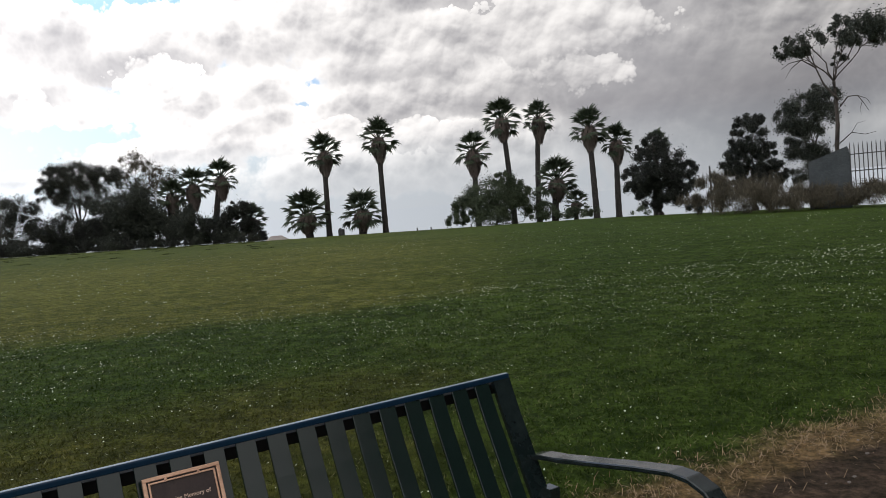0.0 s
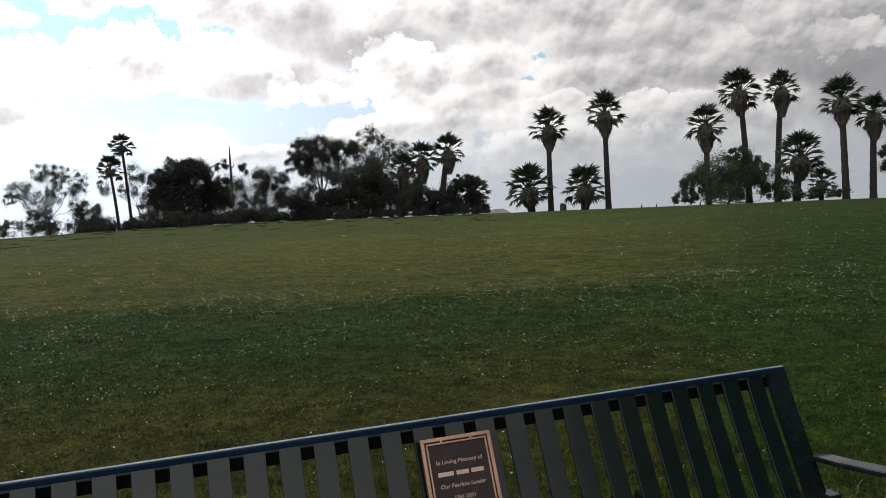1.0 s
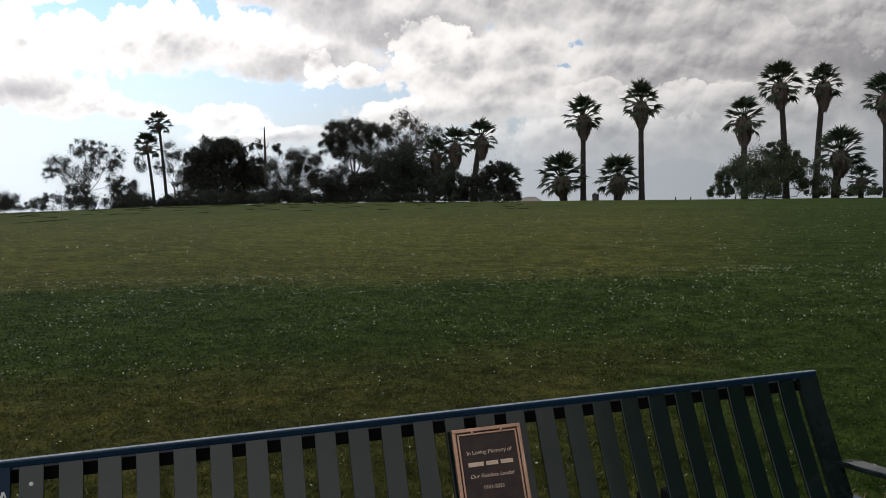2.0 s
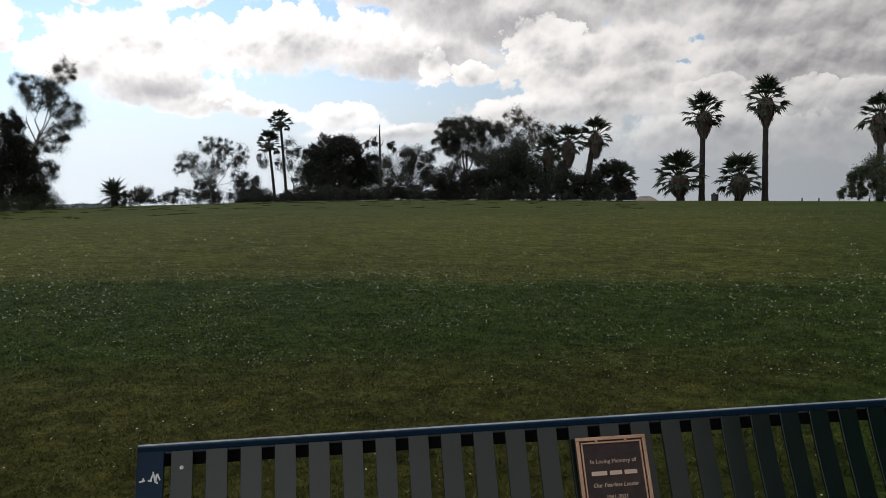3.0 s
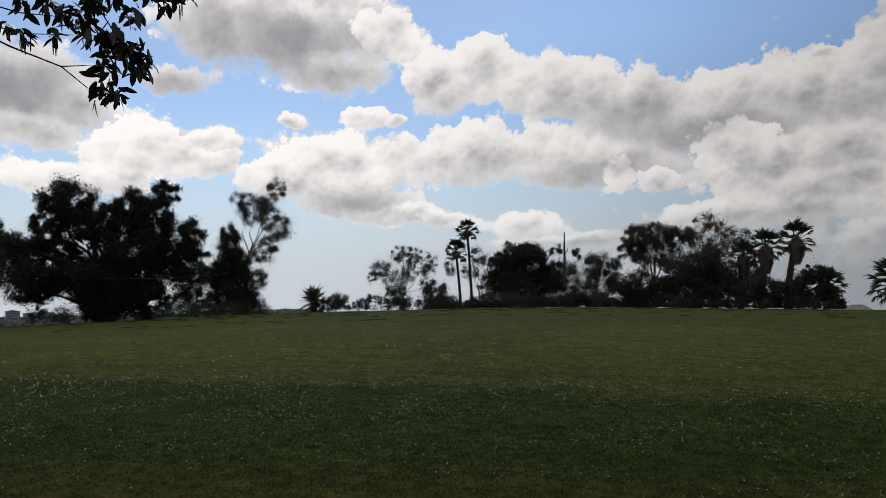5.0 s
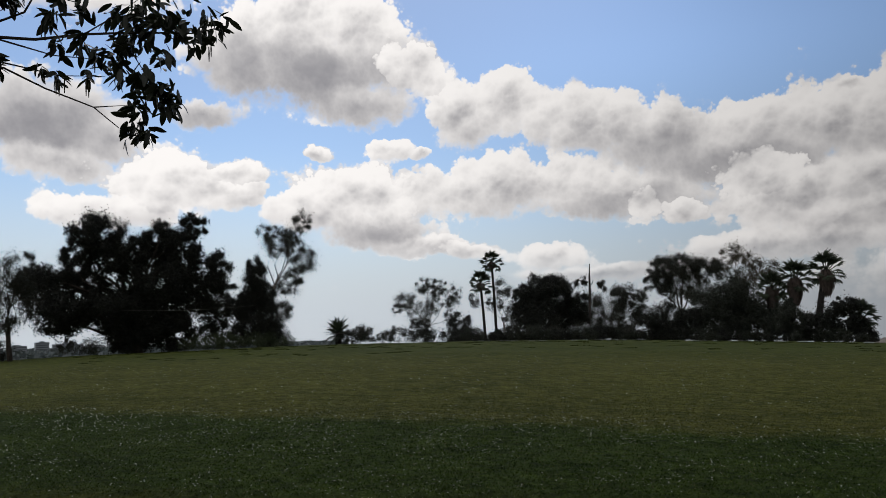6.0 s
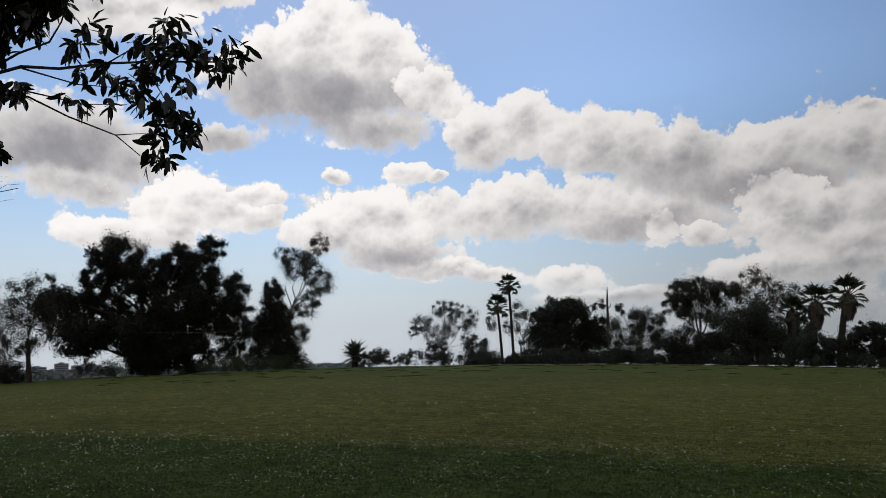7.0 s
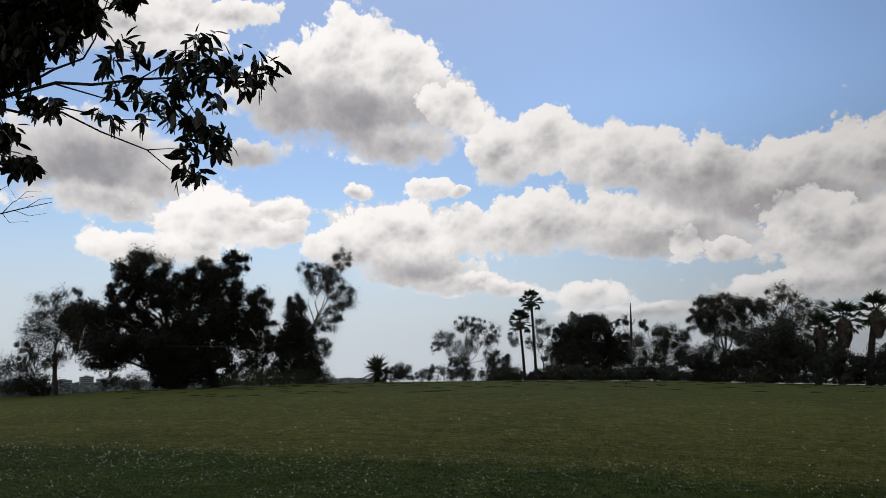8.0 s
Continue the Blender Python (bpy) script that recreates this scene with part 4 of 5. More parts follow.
tree("shrub", "dark shrubs in a row along the crest", "shrub", 41.42, 95, [(-2.87, 1.56, 1.88, 1.25), (2.51, 2.2, 1.3, 1.7), (2.9, 1.2, 1.9, 1.1), (0.01, 0.91, 4.6, 0.75)], 0.26, 60, 0.26, limbs=False)
tree("gum_tree", "wispy tree behind two slender palms", "tree", 36.72, 112, [(-0.26, 7.2, 1.5, 1.7), (0.57, 3.32, 1.2, 1.9), (-4.4, 5.83, 1.1, 1.3), (-1.29, 5.28, 1.3, 1.4), (1.2, 2.2, 1.2, 1.2)], 0.24, 26, 0.3, AIRY_LEAF, PALE_BARK, 0.14, 0.4, twigs=4)
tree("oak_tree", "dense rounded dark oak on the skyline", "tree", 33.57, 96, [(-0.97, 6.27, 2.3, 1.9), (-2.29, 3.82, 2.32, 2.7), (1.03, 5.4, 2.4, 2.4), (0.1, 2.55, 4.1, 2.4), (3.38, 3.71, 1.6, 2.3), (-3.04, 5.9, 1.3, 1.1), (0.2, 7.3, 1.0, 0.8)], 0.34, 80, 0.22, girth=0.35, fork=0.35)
tree("gum_tree", "loose grey-green trees with sky between leaves", "tree", 29.29, 104, [(-3.51, 7.43, 0.9, 0.9), (-0.64, 6.91, 0.8, 0.8), (-1.97, 3.42, 2.4, 2.4), (1.53, 5.09, 2.1, 2.1), (1.8, 2.48, 2.6, 2.0), (3.58, 4.18, 1.3, 1.8)], 0.26, 42, 0.28, AIRY_LEAF, BARK, 0.18, 0.35, twigs=4)
tree("shrub", "low dark hedge of shrubs on the crest", "shrub", 30.0, 94, [(0.04, 0.93, 4.4, 0.85), (-10.0, 0.79, 2.48, 0.6), (-6.0, 0.7, 2.2, 0.6)], 0.26, 60, 0.26, limbs=False)
tree("shrub", "very dark rounded shrub before a grove", "shrub", 25.42, 88, [(0.11, 1.87, 3.2, 2.1), (-1.6, 1.2, 2.2, 1.3), (2.2, 1.6, 1.8, 1.6)], 0.28, 80, 0.24, limbs=False)
tree("gum_tree", "broad open-crowned tree above dark shrubs", "tree", 24.52, 96, [(-1.36, 8.1, 2.2, 1.5), (0.52, 8.1, 2.5, 1.7), (3.09, 7.6, 1.9, 1.6), (-0.01, 5.9, 2.8, 1.5), (-3.0, 6.6, 1.2, 1.3)], 0.27, 52, 0.26, AIRY_LEAF, BARK, 0.25, 0.4, twigs=4)
tree("gum_tree", "thin see-through tree with bare limbs", "tree", 20.85, 100, [(-0.02, 9.85, 1.7, 1.3), (-1.64, 8.29, 1.4, 1.5), (1.74, 8.54, 1.5, 1.4), (3.14, 7.67, 1.9, 1.4), (0.82, 6.17, 2.3, 1.6)], 0.24, 24, 0.3, DRY_TWIG, PALE_BARK, 0.2, 0.4, twigs=7)
tree("oak_tree", "dark domed oak in the grove", "tree", 21.92, 90, [(0.28, 3.95, 3.7, 2.6), (-0.21, 1.79, 4.2, 1.9), (2.51, 2.46, 2.38, 2.2), (5.0, 1.6, 2.6, 1.6)], 0.34, 80, 0.22, PINE_LEAF, girth=0.35, fork=0.35)
tree("shrub", "dark bush at the foot of shaggy palms", "shrub", 14.98, 86, [(0.48, 1.9, 2.3, 1.9), (-1.5, 1.2, 1.5, 1.4), (1.8, 0.95, 1.2, 1.2), (0.9, 3.0, 1.2, 0.9)], 0.28, 80, 0.24, limbs=False)
tree("shrub", "dim tangled shrubs beneath shaggy palms", "shrub", 17.4, 87, [(0.0, 1.7, 1.9, 1.8), (-1.6, 1.5, 1.5, 1.6), (1.5, 1.2, 1.3, 1.3), (-0.6, 3.3, 1.1, 0.9)], 0.28, 75, 0.26, PINE_LEAF, limbs=False)
# right of the palms
tree("shrub", "mixed green shrubs round the palm trunks", "shrub", -3.74, 78, [(-0.08, 1.3, 2.8, 2.0), (-2.84, 1.15, 1.3, 1.5), (2.68, 1.75, 1.6, 1.6), (-3.6, -0.1, 1.3, 0.6), (1.17, 3.1, 1.4, 1.0), (4.16, 0.1, 1.92, 0.96), (8.0, -0.4, 2.2, 0.5)], 0.26, 130, 0.25, GREEN_LEAF, girth=0.1)
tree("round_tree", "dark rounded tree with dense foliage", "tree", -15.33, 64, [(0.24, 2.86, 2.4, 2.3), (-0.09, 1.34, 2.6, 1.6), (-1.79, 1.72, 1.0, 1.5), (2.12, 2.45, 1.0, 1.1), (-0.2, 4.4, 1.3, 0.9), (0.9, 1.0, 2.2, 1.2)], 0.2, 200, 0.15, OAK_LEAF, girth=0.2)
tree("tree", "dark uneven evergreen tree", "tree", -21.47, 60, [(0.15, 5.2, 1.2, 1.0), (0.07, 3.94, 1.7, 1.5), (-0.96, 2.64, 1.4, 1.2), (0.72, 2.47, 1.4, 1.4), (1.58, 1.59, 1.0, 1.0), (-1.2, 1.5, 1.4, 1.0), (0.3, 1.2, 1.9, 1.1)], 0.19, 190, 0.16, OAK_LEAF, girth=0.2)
tree("pine_tree", "ragged pine behind a grey slab", "pine tree", -25.46, 62, [(-0.4, 5.59, 2.3, 1.5), (-1.52, 5.33, 1.4, 1.2), (0.37, 6.48, 1.3, 1.1), (-0.7, 3.62, 1.5, 1.8), (-0.6, 1.9, 1.9, 1.3)], 0.18, 150, 0.2, PINE_LEAF, girth=0.2, twigs=5)
tree("pine_tree", "tall leaning pine with flat-topped tufts", "pine tree", -26.58, 54,
     [(-1.31, 9.36, 1.35, 0.8), (-2.3, 9.03, 0.95, 0.6), (-1.7, 8.75, 0.9, 0.45), (0.57, 9.72, 1.1, 0.9), (0.9, 9.1, 0.9, 0.5), (1.93, 9.64, 1.3, 1.05), (2.8, 9.34, 1.3, 1.0), (0.33, 8.1, 0.6, 0.35)], 0.2, 110, 0.25, PINE_LEAF, BARK, 0.13, 0.72, twigs=7,
     extra=[([(0.3, 0, 5.6), (-0.1, 0.1, 6.2), (-0.45, 0.1, 6.65), (-0.8, 0.1, 7.6), (-1.05, 0.1, 8.46), (-1.3, 0, 9.2)], 0.09),
            ([(-0.8, 0.1, 7.7), (-1.6, 0, 8.3), (-2.3, 0, 8.2), (-2.75, 0, 7.9)], 0.05), ([(-1.6, 0, 8.3), (-2.2, 0.2, 7.9), (-2.6, 0.3, 7.3)], 0.03),
            ([(0.35, 0, 5.2), (0.8, 0, 5.75), (1.3, 0, 5.75), (1.6, 0, 5.3), (1.85, 0, 4.8)], 0.05), ([(1.3, 0, 5.75), (1.8, 0.1, 5.5), (2.0, 0.1, 5.1)], 0.025), ([(1.55, 0, 5.4), (1.4, 0, 4.9), (1.5, 0, 4.5)], 0.02),
            ([(0.2, 0, 3.0), (0.9, 0.1, 3.6), (1.6, 0, 3.4), (2.2, 0, 3.5)], 0.04), ([(0.9, 0.1, 3.6), (1.2, 0, 4.1), (1.7, 0, 4.2)], 0.02)])
tree("brush", "tall dry brown brush at the lawn's edge", "brush", -20.88, 50, [(0.07, 0.4, 3.0, 0.9), (-1.63, 1.1, 1.0, 0.8), (6.3, -0.15, 2.7, 0.7), (-3.0, 0.3, 0.9, 0.6), (2.65, 0.0, 2.3, 0.7), (4.4, 0.0, 2.0, 0.6)], 0.62, 150, 0.26, DRY_TWIG, limbs=False, slim=0.06, droop=-1.6)
tree("shrub", "small green shrub on the crest", "shrub", -14.16, 52, [(0.01, -0.1, 0.75, 0.34)], 0.15, 90, 0.3, GREEN_LEAF, limbs=False)
tree("shrub", "small dark shrub on the crest", "shrub", -17.67, 47, [(0.01, -0.15, 0.59, 0.28)], 0.13, 120, 0.3, limbs=False)

# bare snag among the trees
x, y, z = spot(30.74, 100)
snag = thing("dead_snag", pose(x, y, 0, 0, 0, 30.74), "bare dead trunk standing above the trees", "dead tree")
bm = bmesh.new()
tube(bm, [(0.1, 0, z - 0.3), (0.0, 0, 3.0), (0.12, 0, 6.0), (0.16, 0, 8.0), (0.22, 0, 9.4)], [0.20, 0.17, 0.15, 0.11, 0.04], 9)
tube(bm, [(0.12, 0, 6.6), (0.5, 0, 7.0), (0.6, 0, 7.4)], [0.08, 0.06, 0.03], 6)
part("trunk", bm, BARK, snag, smooth=True)

# low shrubs that close the foot of the grove
for k in range(31):
    az = 13.2 + k * 0.92 + rng.uniform(-0.3, 0.3)
    d = rng.uniform(83, 87)
    gz = spot(az, d)[2]
    hh = rng.uniform(0.55, 1.05)
    tree("shrub", "low dark shrub along the lawn's crest", "shrub", az, d, [(0.0, gz + hh * 0.7, rng.uniform(0.9, 1.5), hh), (0.9, gz + hh * 0.45, 0.9, hh * 0.7)], 0.22, 110, 0.3, (OAK_LEAF, AIRY_LEAF, PINE_LEAF)[k % 3], limbs=False)
# unseen copies of the oak, added for shade and dark reflections on the slats
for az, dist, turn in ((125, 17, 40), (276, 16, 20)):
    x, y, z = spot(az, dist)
    tagged(copy_thing(big_oak, pose(x, y, z - 0.18, 0, 0, turn)), "unseen oak copy added to shade and darken slat reflections")
# ---- grey slab wall and iron fence on the right ----
def bearing_frame(az, dist):
    x, y, z = spot(az, dist)
    return pose(x, y, 0, 0, 0, az), z


m, z = bearing_frame(-26.1, 51)
slab = thing("slab_wall", m, "grey slab wall with a slanting top", "wall", kind="structure")
bm = bmesh.new()
pts = [(-1.1, z - 0.2), (1.1, z - 0.2), (1.1, 2.25), (1.0, 2.72), (-1.05, 1.98)]
front = [bm.verts.new((a, -0.15, b)) for a, b in pts]
back = [bm.verts.new((a, 0.15, b)) for a, b in pts]
bm.faces.new(front)
bm.faces.new(back[::-1])
for i in range(5):
    j = (i + 1) % 5
    bm.faces.new((front[j], front[i], back[i], back[j]))
bmesh.ops.recalc_face_normals(bm, faces=bm.faces)
bmesh.ops.bevel(bm, geom=list(bm.edges), offset=0.03, segments=2, affect="EDGES")
part("slab", bm, GREY_WALL, slab)

m, z = bearing_frame(-27.3, 52)
fence = thing("iron_fence", m, "weathered iron picket fence with pointed tops", "fence")
bm = bmesh.new()
tube(bm, [(0, 0, 0.35), (0, 0, 2.75), (0, 0, 2.95)], [0.028, 0.028, 0.004], 6)
picket_me = bpy.data.meshes.new("picket")
bm.to_mesh(picket_me)
bm.free()
picket_me.materials.append(IRON)
for i in range(26):
    child("picket", picket_me, fence, pose(0.05 + i * 0.225, 0, -0.02 * (i % 3)))
for zz in (2.25, 1.28):
    bm = bmesh.new()
    box(bm, 0.0, 5.8, -0.03, 0.03, zz - 0.03, zz + 0.03, 0.005)
    part("rail", bm, IRON, fence)
for i in (0, 12, 24):
    bm = bmesh.new()
    box(bm, i * 0.225 - 0.06, i * 0.225 + 0.0, -0.04, 0.04, z - 0.3, 2.6, 0.006)
    part("post", bm, IRON, fence)

# a short post in the brush
m, z = bearing_frame(-18.8, 53)
post = thing("marker_post", m, "grey wooden post standing in dry brush", "post")
bm = bmesh.new()
box(bm, -0.05, 0.05, -0.05, 0.05, z - 0.2, 2.4, 0.01)
part("shaft", bm, IRON, post)

# a cable strung between the oak and the cypress
def bearing_point(az, dist, z):
    return Vector((ORIGIN[0] - dist * math.sin(radians(az)), ORIGIN[1] + dist * math.cos(radians(az)), z))


cable = thing("cable", pose(0, 0, 0), "thin pale cable strung in front of dark trees", "cable")
bm = bmesh.new()
a, b = bearing_point(63.2, 79, 4.15), bearing_point(54.6, 82, 4.55)
tube(bm, [a.lerp(b, k / 12) - Vector((0, 0, 0.9 * (k / 12) * (1 - k / 12))) for k in range(13)], 0.016, 5)
part("strand", bm, IRON, cable)

# litter bin and low posts on the crest
x, y, z = spot(7.34, 82)
litter = thing("litter_bin", pose(x, y, z, 0, 0, 7.34), "small dark litter bin on the crest", "bin")
bm = bmesh.new()
tube(bm, [(0, 0, -0.1), (0, 0, 0.05), (0, 0, 0.60), (0, 0, 0.64)], [0.30, 0.33, 0.34, 0.33], 14)
part("drum", bm, BIN, litter)
bm = bmesh.new()
tube(bm, [(-0.08, 0, 0.62), (-0.08, 0, 0.70), (-0.08, 0, 0.80)], [0.15, 0.12, 0.05], 12)
part("lid", bm, BIN, litter)
for az in (0.9, -2.0, 1.9):
    x, y, z = spot(az, 80.5)
    stub = thing("low_post", pose(x, y, z), "short wooden post at the lawn's crest", "post", "low posts on the crest")
    bm = bmesh.new()
    box(bm, -0.06, 0.06, -0.06, 0.06, -0.1, 0.28, 0.015)
    part("shaft", bm, BARK, stub)

# far house behind the crest
x, y, z = spot(12.0, 130)
house = thing("house", pose(x, y, 0, 0, 0, 12.0), "low far house with a pale hipped roof", "house")
bm = bmesh.new()
box(bm, -1.7, 1.9, -1.6, 1.6, z - 1.0, -1.75)
part("wall", bm, CITY, house)
bm = bmesh.new()
v = [bm.verts.new(p) for p in ((-2.0, -2.0, -1.75), (2.2, -2.0, -1.75), (2.2, 2.0, -1.75), (-2.0, 2.0, -1.75), (-0.7, 0, -0.95), (0.9, 0, -0.95))]
for q in ((0, 1, 5, 4), (2, 3, 4, 5), (1, 2, 5), (3, 0, 4), (3, 2, 1, 0)):
    bm.faces.new([v[i] for i in q])
part("roof", bm, ROOF, house)

# ---- far plain: woods and town at the foot of the hill ----
fw_p = []
for _ in range(2600):
    a = radians(rng.uniform(46, 82))
    r = rng.uniform(900, 4300)
    x, y = -r * math.sin(a), r * math.cos(a)
    fw_p.append((x, y, float(ground_z(x, y)) + rng.uniform(2, 9)))
fw_p = np.array(fw_p)
fw_s = rng.uniform(10, 26, len(fw_p))
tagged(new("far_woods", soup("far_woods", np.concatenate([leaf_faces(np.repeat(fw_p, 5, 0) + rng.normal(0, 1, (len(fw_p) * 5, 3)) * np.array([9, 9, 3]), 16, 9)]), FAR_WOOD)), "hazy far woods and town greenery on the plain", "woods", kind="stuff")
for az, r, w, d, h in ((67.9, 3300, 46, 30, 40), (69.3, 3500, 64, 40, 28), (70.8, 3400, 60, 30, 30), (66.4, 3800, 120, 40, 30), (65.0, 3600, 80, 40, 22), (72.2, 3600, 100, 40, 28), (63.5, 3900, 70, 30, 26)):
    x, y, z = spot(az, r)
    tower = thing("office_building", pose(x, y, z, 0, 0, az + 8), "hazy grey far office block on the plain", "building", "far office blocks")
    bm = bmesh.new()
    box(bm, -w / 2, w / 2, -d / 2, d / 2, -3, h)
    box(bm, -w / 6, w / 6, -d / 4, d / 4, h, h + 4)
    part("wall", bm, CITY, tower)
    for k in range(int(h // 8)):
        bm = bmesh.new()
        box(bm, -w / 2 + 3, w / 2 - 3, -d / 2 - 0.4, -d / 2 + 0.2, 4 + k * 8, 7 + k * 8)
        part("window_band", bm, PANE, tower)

# ---- haze-coloured glowing strip at the horizon, added to hide the far plain ----
hz = bpy.data.materials.new("haze_glow")
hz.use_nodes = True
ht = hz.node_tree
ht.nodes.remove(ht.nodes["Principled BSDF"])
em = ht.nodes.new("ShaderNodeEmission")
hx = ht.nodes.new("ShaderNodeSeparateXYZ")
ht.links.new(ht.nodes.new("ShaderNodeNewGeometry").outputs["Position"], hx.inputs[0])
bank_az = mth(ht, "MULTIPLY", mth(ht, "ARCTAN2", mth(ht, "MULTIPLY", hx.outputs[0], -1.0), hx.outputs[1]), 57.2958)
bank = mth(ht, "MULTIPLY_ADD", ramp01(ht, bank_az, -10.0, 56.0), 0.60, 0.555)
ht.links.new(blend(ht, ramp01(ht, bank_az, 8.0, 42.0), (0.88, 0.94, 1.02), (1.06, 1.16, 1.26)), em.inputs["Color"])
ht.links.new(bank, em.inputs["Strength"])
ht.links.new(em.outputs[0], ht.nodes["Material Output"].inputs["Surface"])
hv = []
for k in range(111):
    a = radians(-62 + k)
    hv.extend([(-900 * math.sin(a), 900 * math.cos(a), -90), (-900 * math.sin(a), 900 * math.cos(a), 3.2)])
tagged(new("backdrop", mesh_of("backdrop", hv, [(2 * k, 2 * k + 2, 2 * k + 3, 2 * k + 1) for k in range(110)], hz)), "glowing haze-coloured strip added along the horizon", "haze", kind="structure")

# ---- near tree whose bough hangs into view ----
# bough plan: to the right, up, and away, in metres from the bough's middle
BX, BY, BZ = -5.42, 2.56, 3.60
RIGHT, AWAY = Vector((0.42, 0.906, 0)), Vector((-0.906, 0.42, 0))


def on_bough(u, v, w=0.0):
    return Vector((BX, BY, BZ)) + RIGHT * u + AWAY * w + Vector((0, 0, v))


near_tree = thing("bay_oak_tree", pose(0, 0, 0), "near leafy tree with drooping pointed leaves and catkins", "tree")
bm = bmesh.new()
root = on_bough(-3.9, 0, 0.9)
rz = float(ground_z(root.x, root.y))
tube(bm, [(root.x, root.y, rz - 0.3), (root.x + 0.05, root.y, 0.6), (root.x - 0.05, root.y + 0.1, 1.8), tuple(on_bough(-3.6, -0.6, 0.8)), tuple(on_bough(-3.3, 0.6, 0.6)), tuple(on_bough(-3.0, 2.0, 0.5))], [0.42, 0.32, 0.28, 0.24, 0.16, 0.06], 12)
tube(bm, [on_bough(-3.6, -0.6, 0.8), on_bough(-2.8, -0.2, 0.5), on_bough(-1.9, -0.28, 0.3), on_bough(-1.40, -0.22, 0.2)], [0.13, 0.09, 0.05, 0.03], 8)
part("trunk", bm, BARK, near_tree, smooth=True)
K = 0.00237


def twig(r0, *pts):
    p = [on_bough((x - 590) * K, (258 - y) * K, 0.0004 * (590 - x)) for x, y in pts]
    bm = bmesh.new()
    tube(bm, p, [r0 * (1 - 0.7 * i / (len(p) - 1)) for i in range(len(p))], 6)
    part("twig", bm, BARK, near_tree, smooth=True)


twig(0.014, (0, 350), (120, 345), (250, 295), (350, 295), (480, 270), (590, 258), (700, 250), (790, 245), (880, 215))
twig(0.012, (0, 350), (120, 385), (200, 400), (270, 385), (380, 440), (510, 490), (580, 550))
twig(0.010, (120, 345), (240, 255), (320, 215), (350, 150), (370, 60), (390, -20))
twig(0.007, (250, 300), (400, 340), (540, 345))
twig(0.006, (270, 370), (420, 400), (540, 395))
twig(0.005, (510, 490), (600, 480))
twig(0.006, (480, 270), (560, 210), (640, 140))
twig(0.005, (590, 258), (660, 210), (740, 190))
twig(0.006, (590, 258), (620, 330), (680, 430), (720, 480))
twig(0.018, (-120, 300), (0, 180), (120, 60), (240, -40))
twig(0.012, (0, 350), (40, 430), (110, 520), (190, 545))
twig(0.010, (-100, 420), (0, 470), (50, 560), (70, 610))
twig(0.007, (-60, 740), (60, 708), (130, 694), (190, 676), (258, 658))
twig(0.003, (130, 694), (155, 662), (172, 650), (215, 640))
twig(0.0025, (190, 676), (225, 650), (262, 646))
twig(0.0025, (160, 684), (200, 700), (250, 690))
twig(0.003, (60, 708), (100, 640), (140, 612), (162, 648))
twig(0.0025, (130, 694), (150, 720), (200, 716))
twig(0.002, (170, 650), (190, 628), (228, 626))


def near_leaf(seed):
    r = random.Random(seed)
    v, f = [], []
    for i in range(6):
        u = i / 5
        w = 0.19 * math.sin(math.pi * min(0.97, 0.06 + u * 0.91)) ** 0.8
        bendz = -0.16 * u * u * r.uniform(0.6, 1.4)
        v.extend([(u, -w, bendz + 0.05 * w), (u, 0, bendz - 0.25 * w), (u, w, bendz + 0.05 * w)])
    for i in range(5):
        k = 3 * i
        f.extend([(k, k + 1, k + 4, k + 3), (k + 1, k + 2, k + 5, k + 4)])
    return mesh_of("leaf", v, f, NEAR_LEAF, True)


LEAVES = [near_leaf(i) for i in range(4)]
made = []


def leaf_cluster(x, y, r, per=1.0):
    """Whorls of drooping leaves round a twig's end."""
    count = int(per * (6 + r * r * 0.013 + r * 0.24))
    for _ in range(count):
        d = np.clip(rng.normal(0, 0.46, 2), -1, 1) * r
        p = on_bough((x + d[0] - 590) * K, (258 - y - d[1]) * K, 0.0004 * (590 - x) + rng.normal(0, 0.10))
        turn, tilt = rng.uniform(0, 360), rng.normal(35, 32)
        size = rng.uniform(0.080, 0.130)
        made.append(Matrix.Translation(p) @ pose(0, 0, 0, 0, 0, turn) @ pose(0, 0, 0, 0, tilt, 0) @ pose(0, 0, 0, rng.uniform(-60, 60)) @ Matrix.Diagonal((size, size, size, 1)))


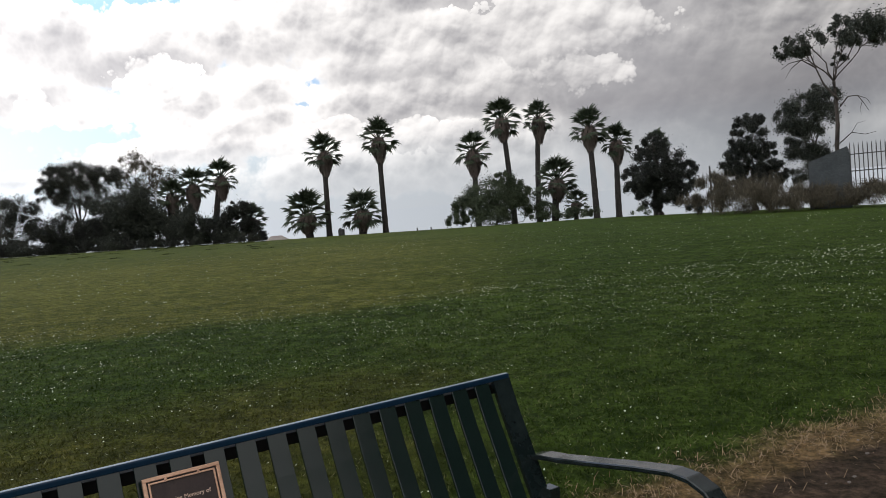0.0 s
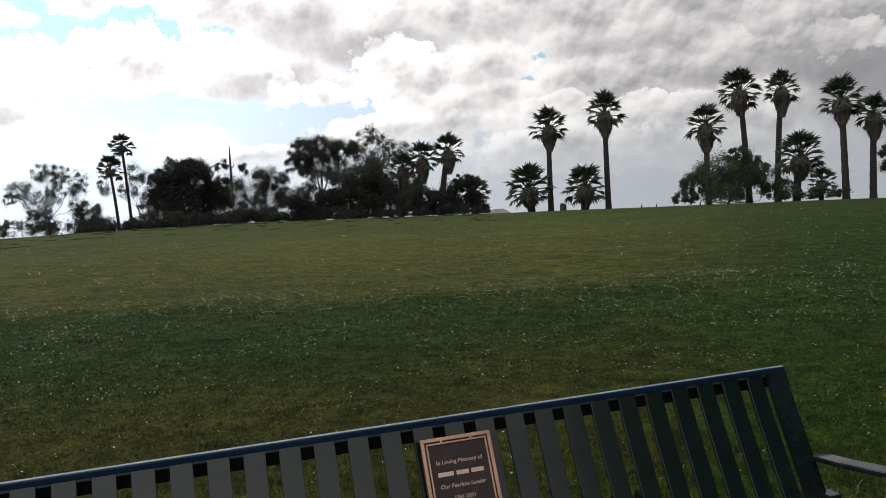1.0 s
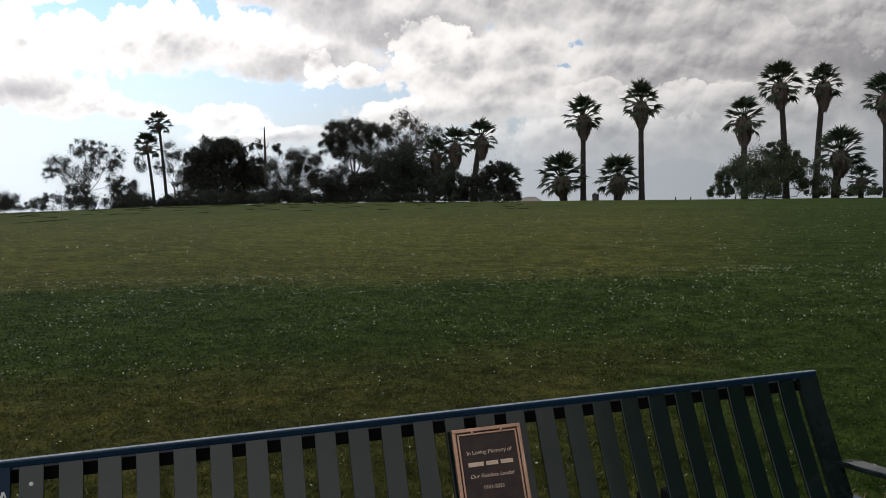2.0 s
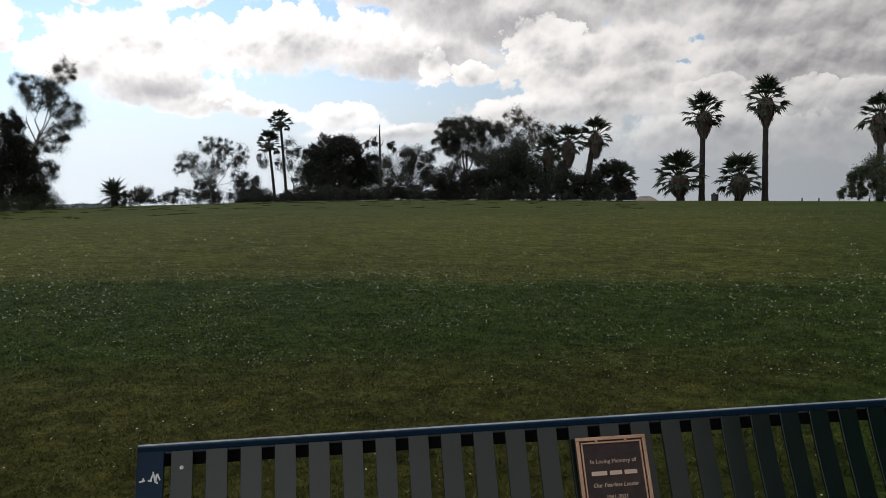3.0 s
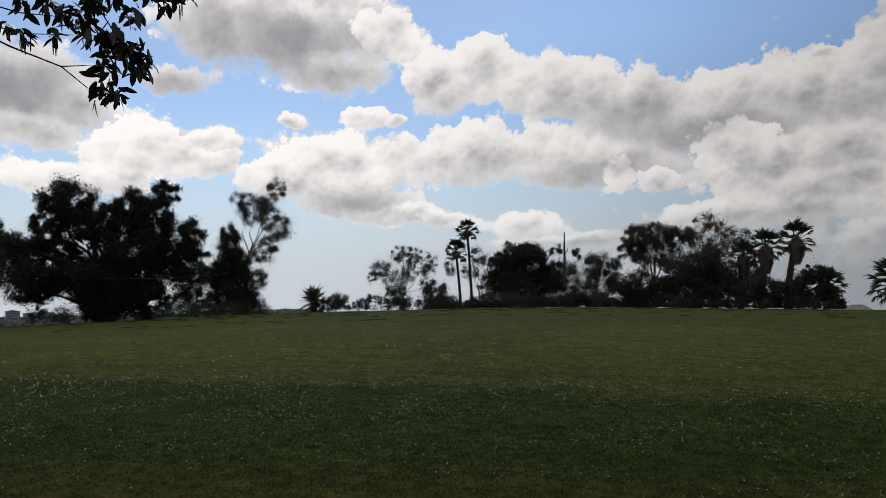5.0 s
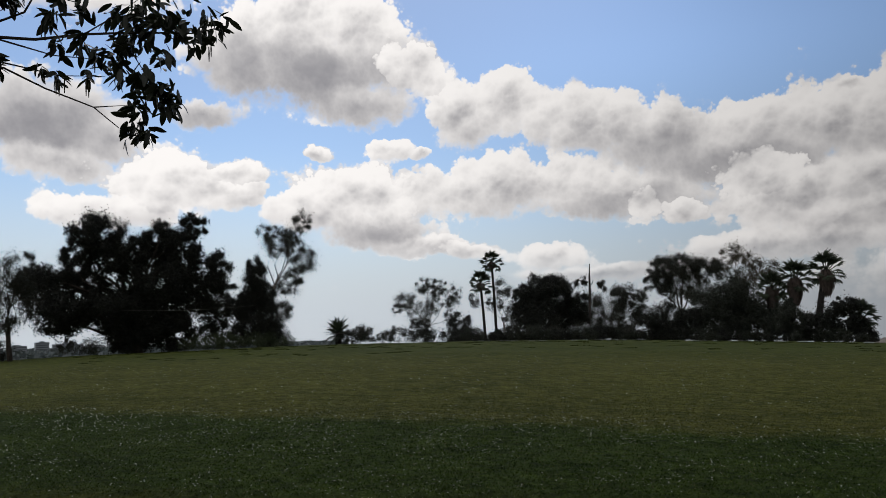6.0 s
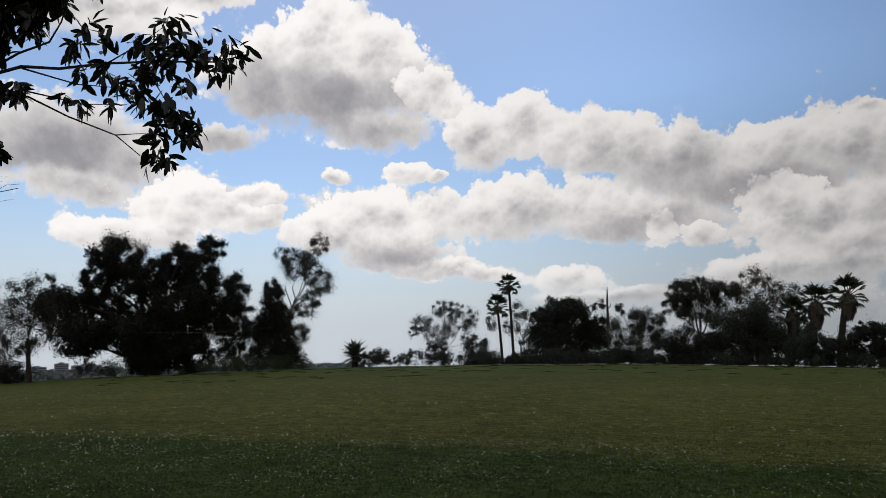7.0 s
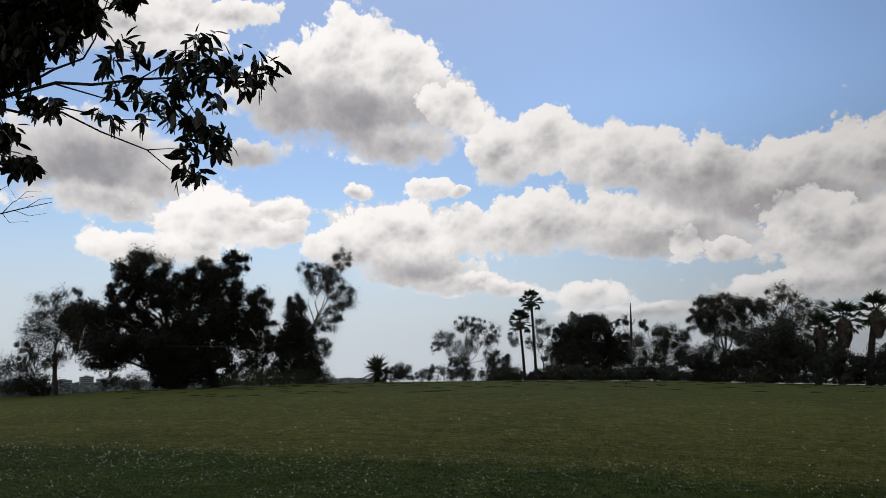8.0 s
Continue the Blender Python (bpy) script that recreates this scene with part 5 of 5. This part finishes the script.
for x, y, r in ((650, 130, 38), (560, 200, 24), (620, 200, 45), (700, 195, 36), (745, 220, 36), (820, 212, 36), (860, 215, 24), (600, 285, 40), (650, 250, 46)):
    leaf_cluster(x, y, r)
for x, y, r in ((575, 370, 34), (640, 395, 46), (690, 430, 42), (720, 470, 34), (620, 480, 34), (620, 545, 36), (655, 560, 24), (480, 190, 24), (420, 160, 20)):
    leaf_cluster(x, y, r)
for x, y, r in ((390, 225, 26), (410, 310, 18), (470, 300, 22), (520, 330, 24), (370, 380, 12), (410, 400, 16), (490, 395, 8), (700, 330, 24), (790, 262, 20), (560, 330, 30)):
    leaf_cluster(x, y, r)
first = len(made)
for x, y, r in ((60, 60, 95), (150, 60, 80), (60, 160, 95), (165, 160, 66), (60, 260, 80), (150, 245, 50), (250, 60, 56), (270, 150, 36), (340, 60, 36), (300, 20, 46), (430, 0, 34)):
    leaf_cluster(x, y, r, 3.2)
for x, y, r in ((80, 330, 44), (20, 400, 40), (120, 450, 34), (50, 530, 52), (150, 540, 30), (195, 545, 18), (70, 605, 18), (185, 350, 16), (240, 370, 20), (-90, 100, 140), (-100, 330, 120), (-80, 480, 80), (200, -80, 130), (20, -90, 150)):
    leaf_cluster(x, y, r, 2.0)
for x in range(-1500, -150, 130):
    for y in (-700, -500, -300, -100, 100):
        leaf_cluster(x + rng.uniform(-60, 60), y + rng.uniform(-80, 80), 130, 0.35)
for i, mm in enumerate(made[:290]):
    child("leaf", LEAVES[i % 4], near_tree, mm)
lv, lf = [], []
src = [([v.co.copy() for v in me.vertices], [tuple(p.vertices) for p in me.polygons]) for me in LEAVES]
for i, mm in enumerate(made[290:]):
    vs, fs = src[i % 4]
    k = len(lv)
    lv.extend([tuple(mm @ v) for v in vs])
    lf.extend([tuple(k + j for j in q) for q in fs])
ob = child("leaves", mesh_of("leaves", lv, lf, NEAR_LEAF, True), near_tree)
tagged(ob, kind="stuff")
# catkins
for x, y in ((365, 240), (375, 250), (408, 410), (416, 415), (488, 410), (495, 415), (770, 270), (830, 285), (836, 270), (430, 405), (510, 340), (560, 250)):
    p = on_bough((x - 590) * K, (258 - y) * K, 0.0004 * (590 - x))
    bm = bmesh.new()
    tube(bm, [p, p + Vector((0.005, 0, -0.05)), p + Vector((0, 0.004, -0.11))], [0.005, 0.006, 0.003], 5)
    part("catkin", bm, DRY_TWIG, near_tree, "hanging dry catkin")
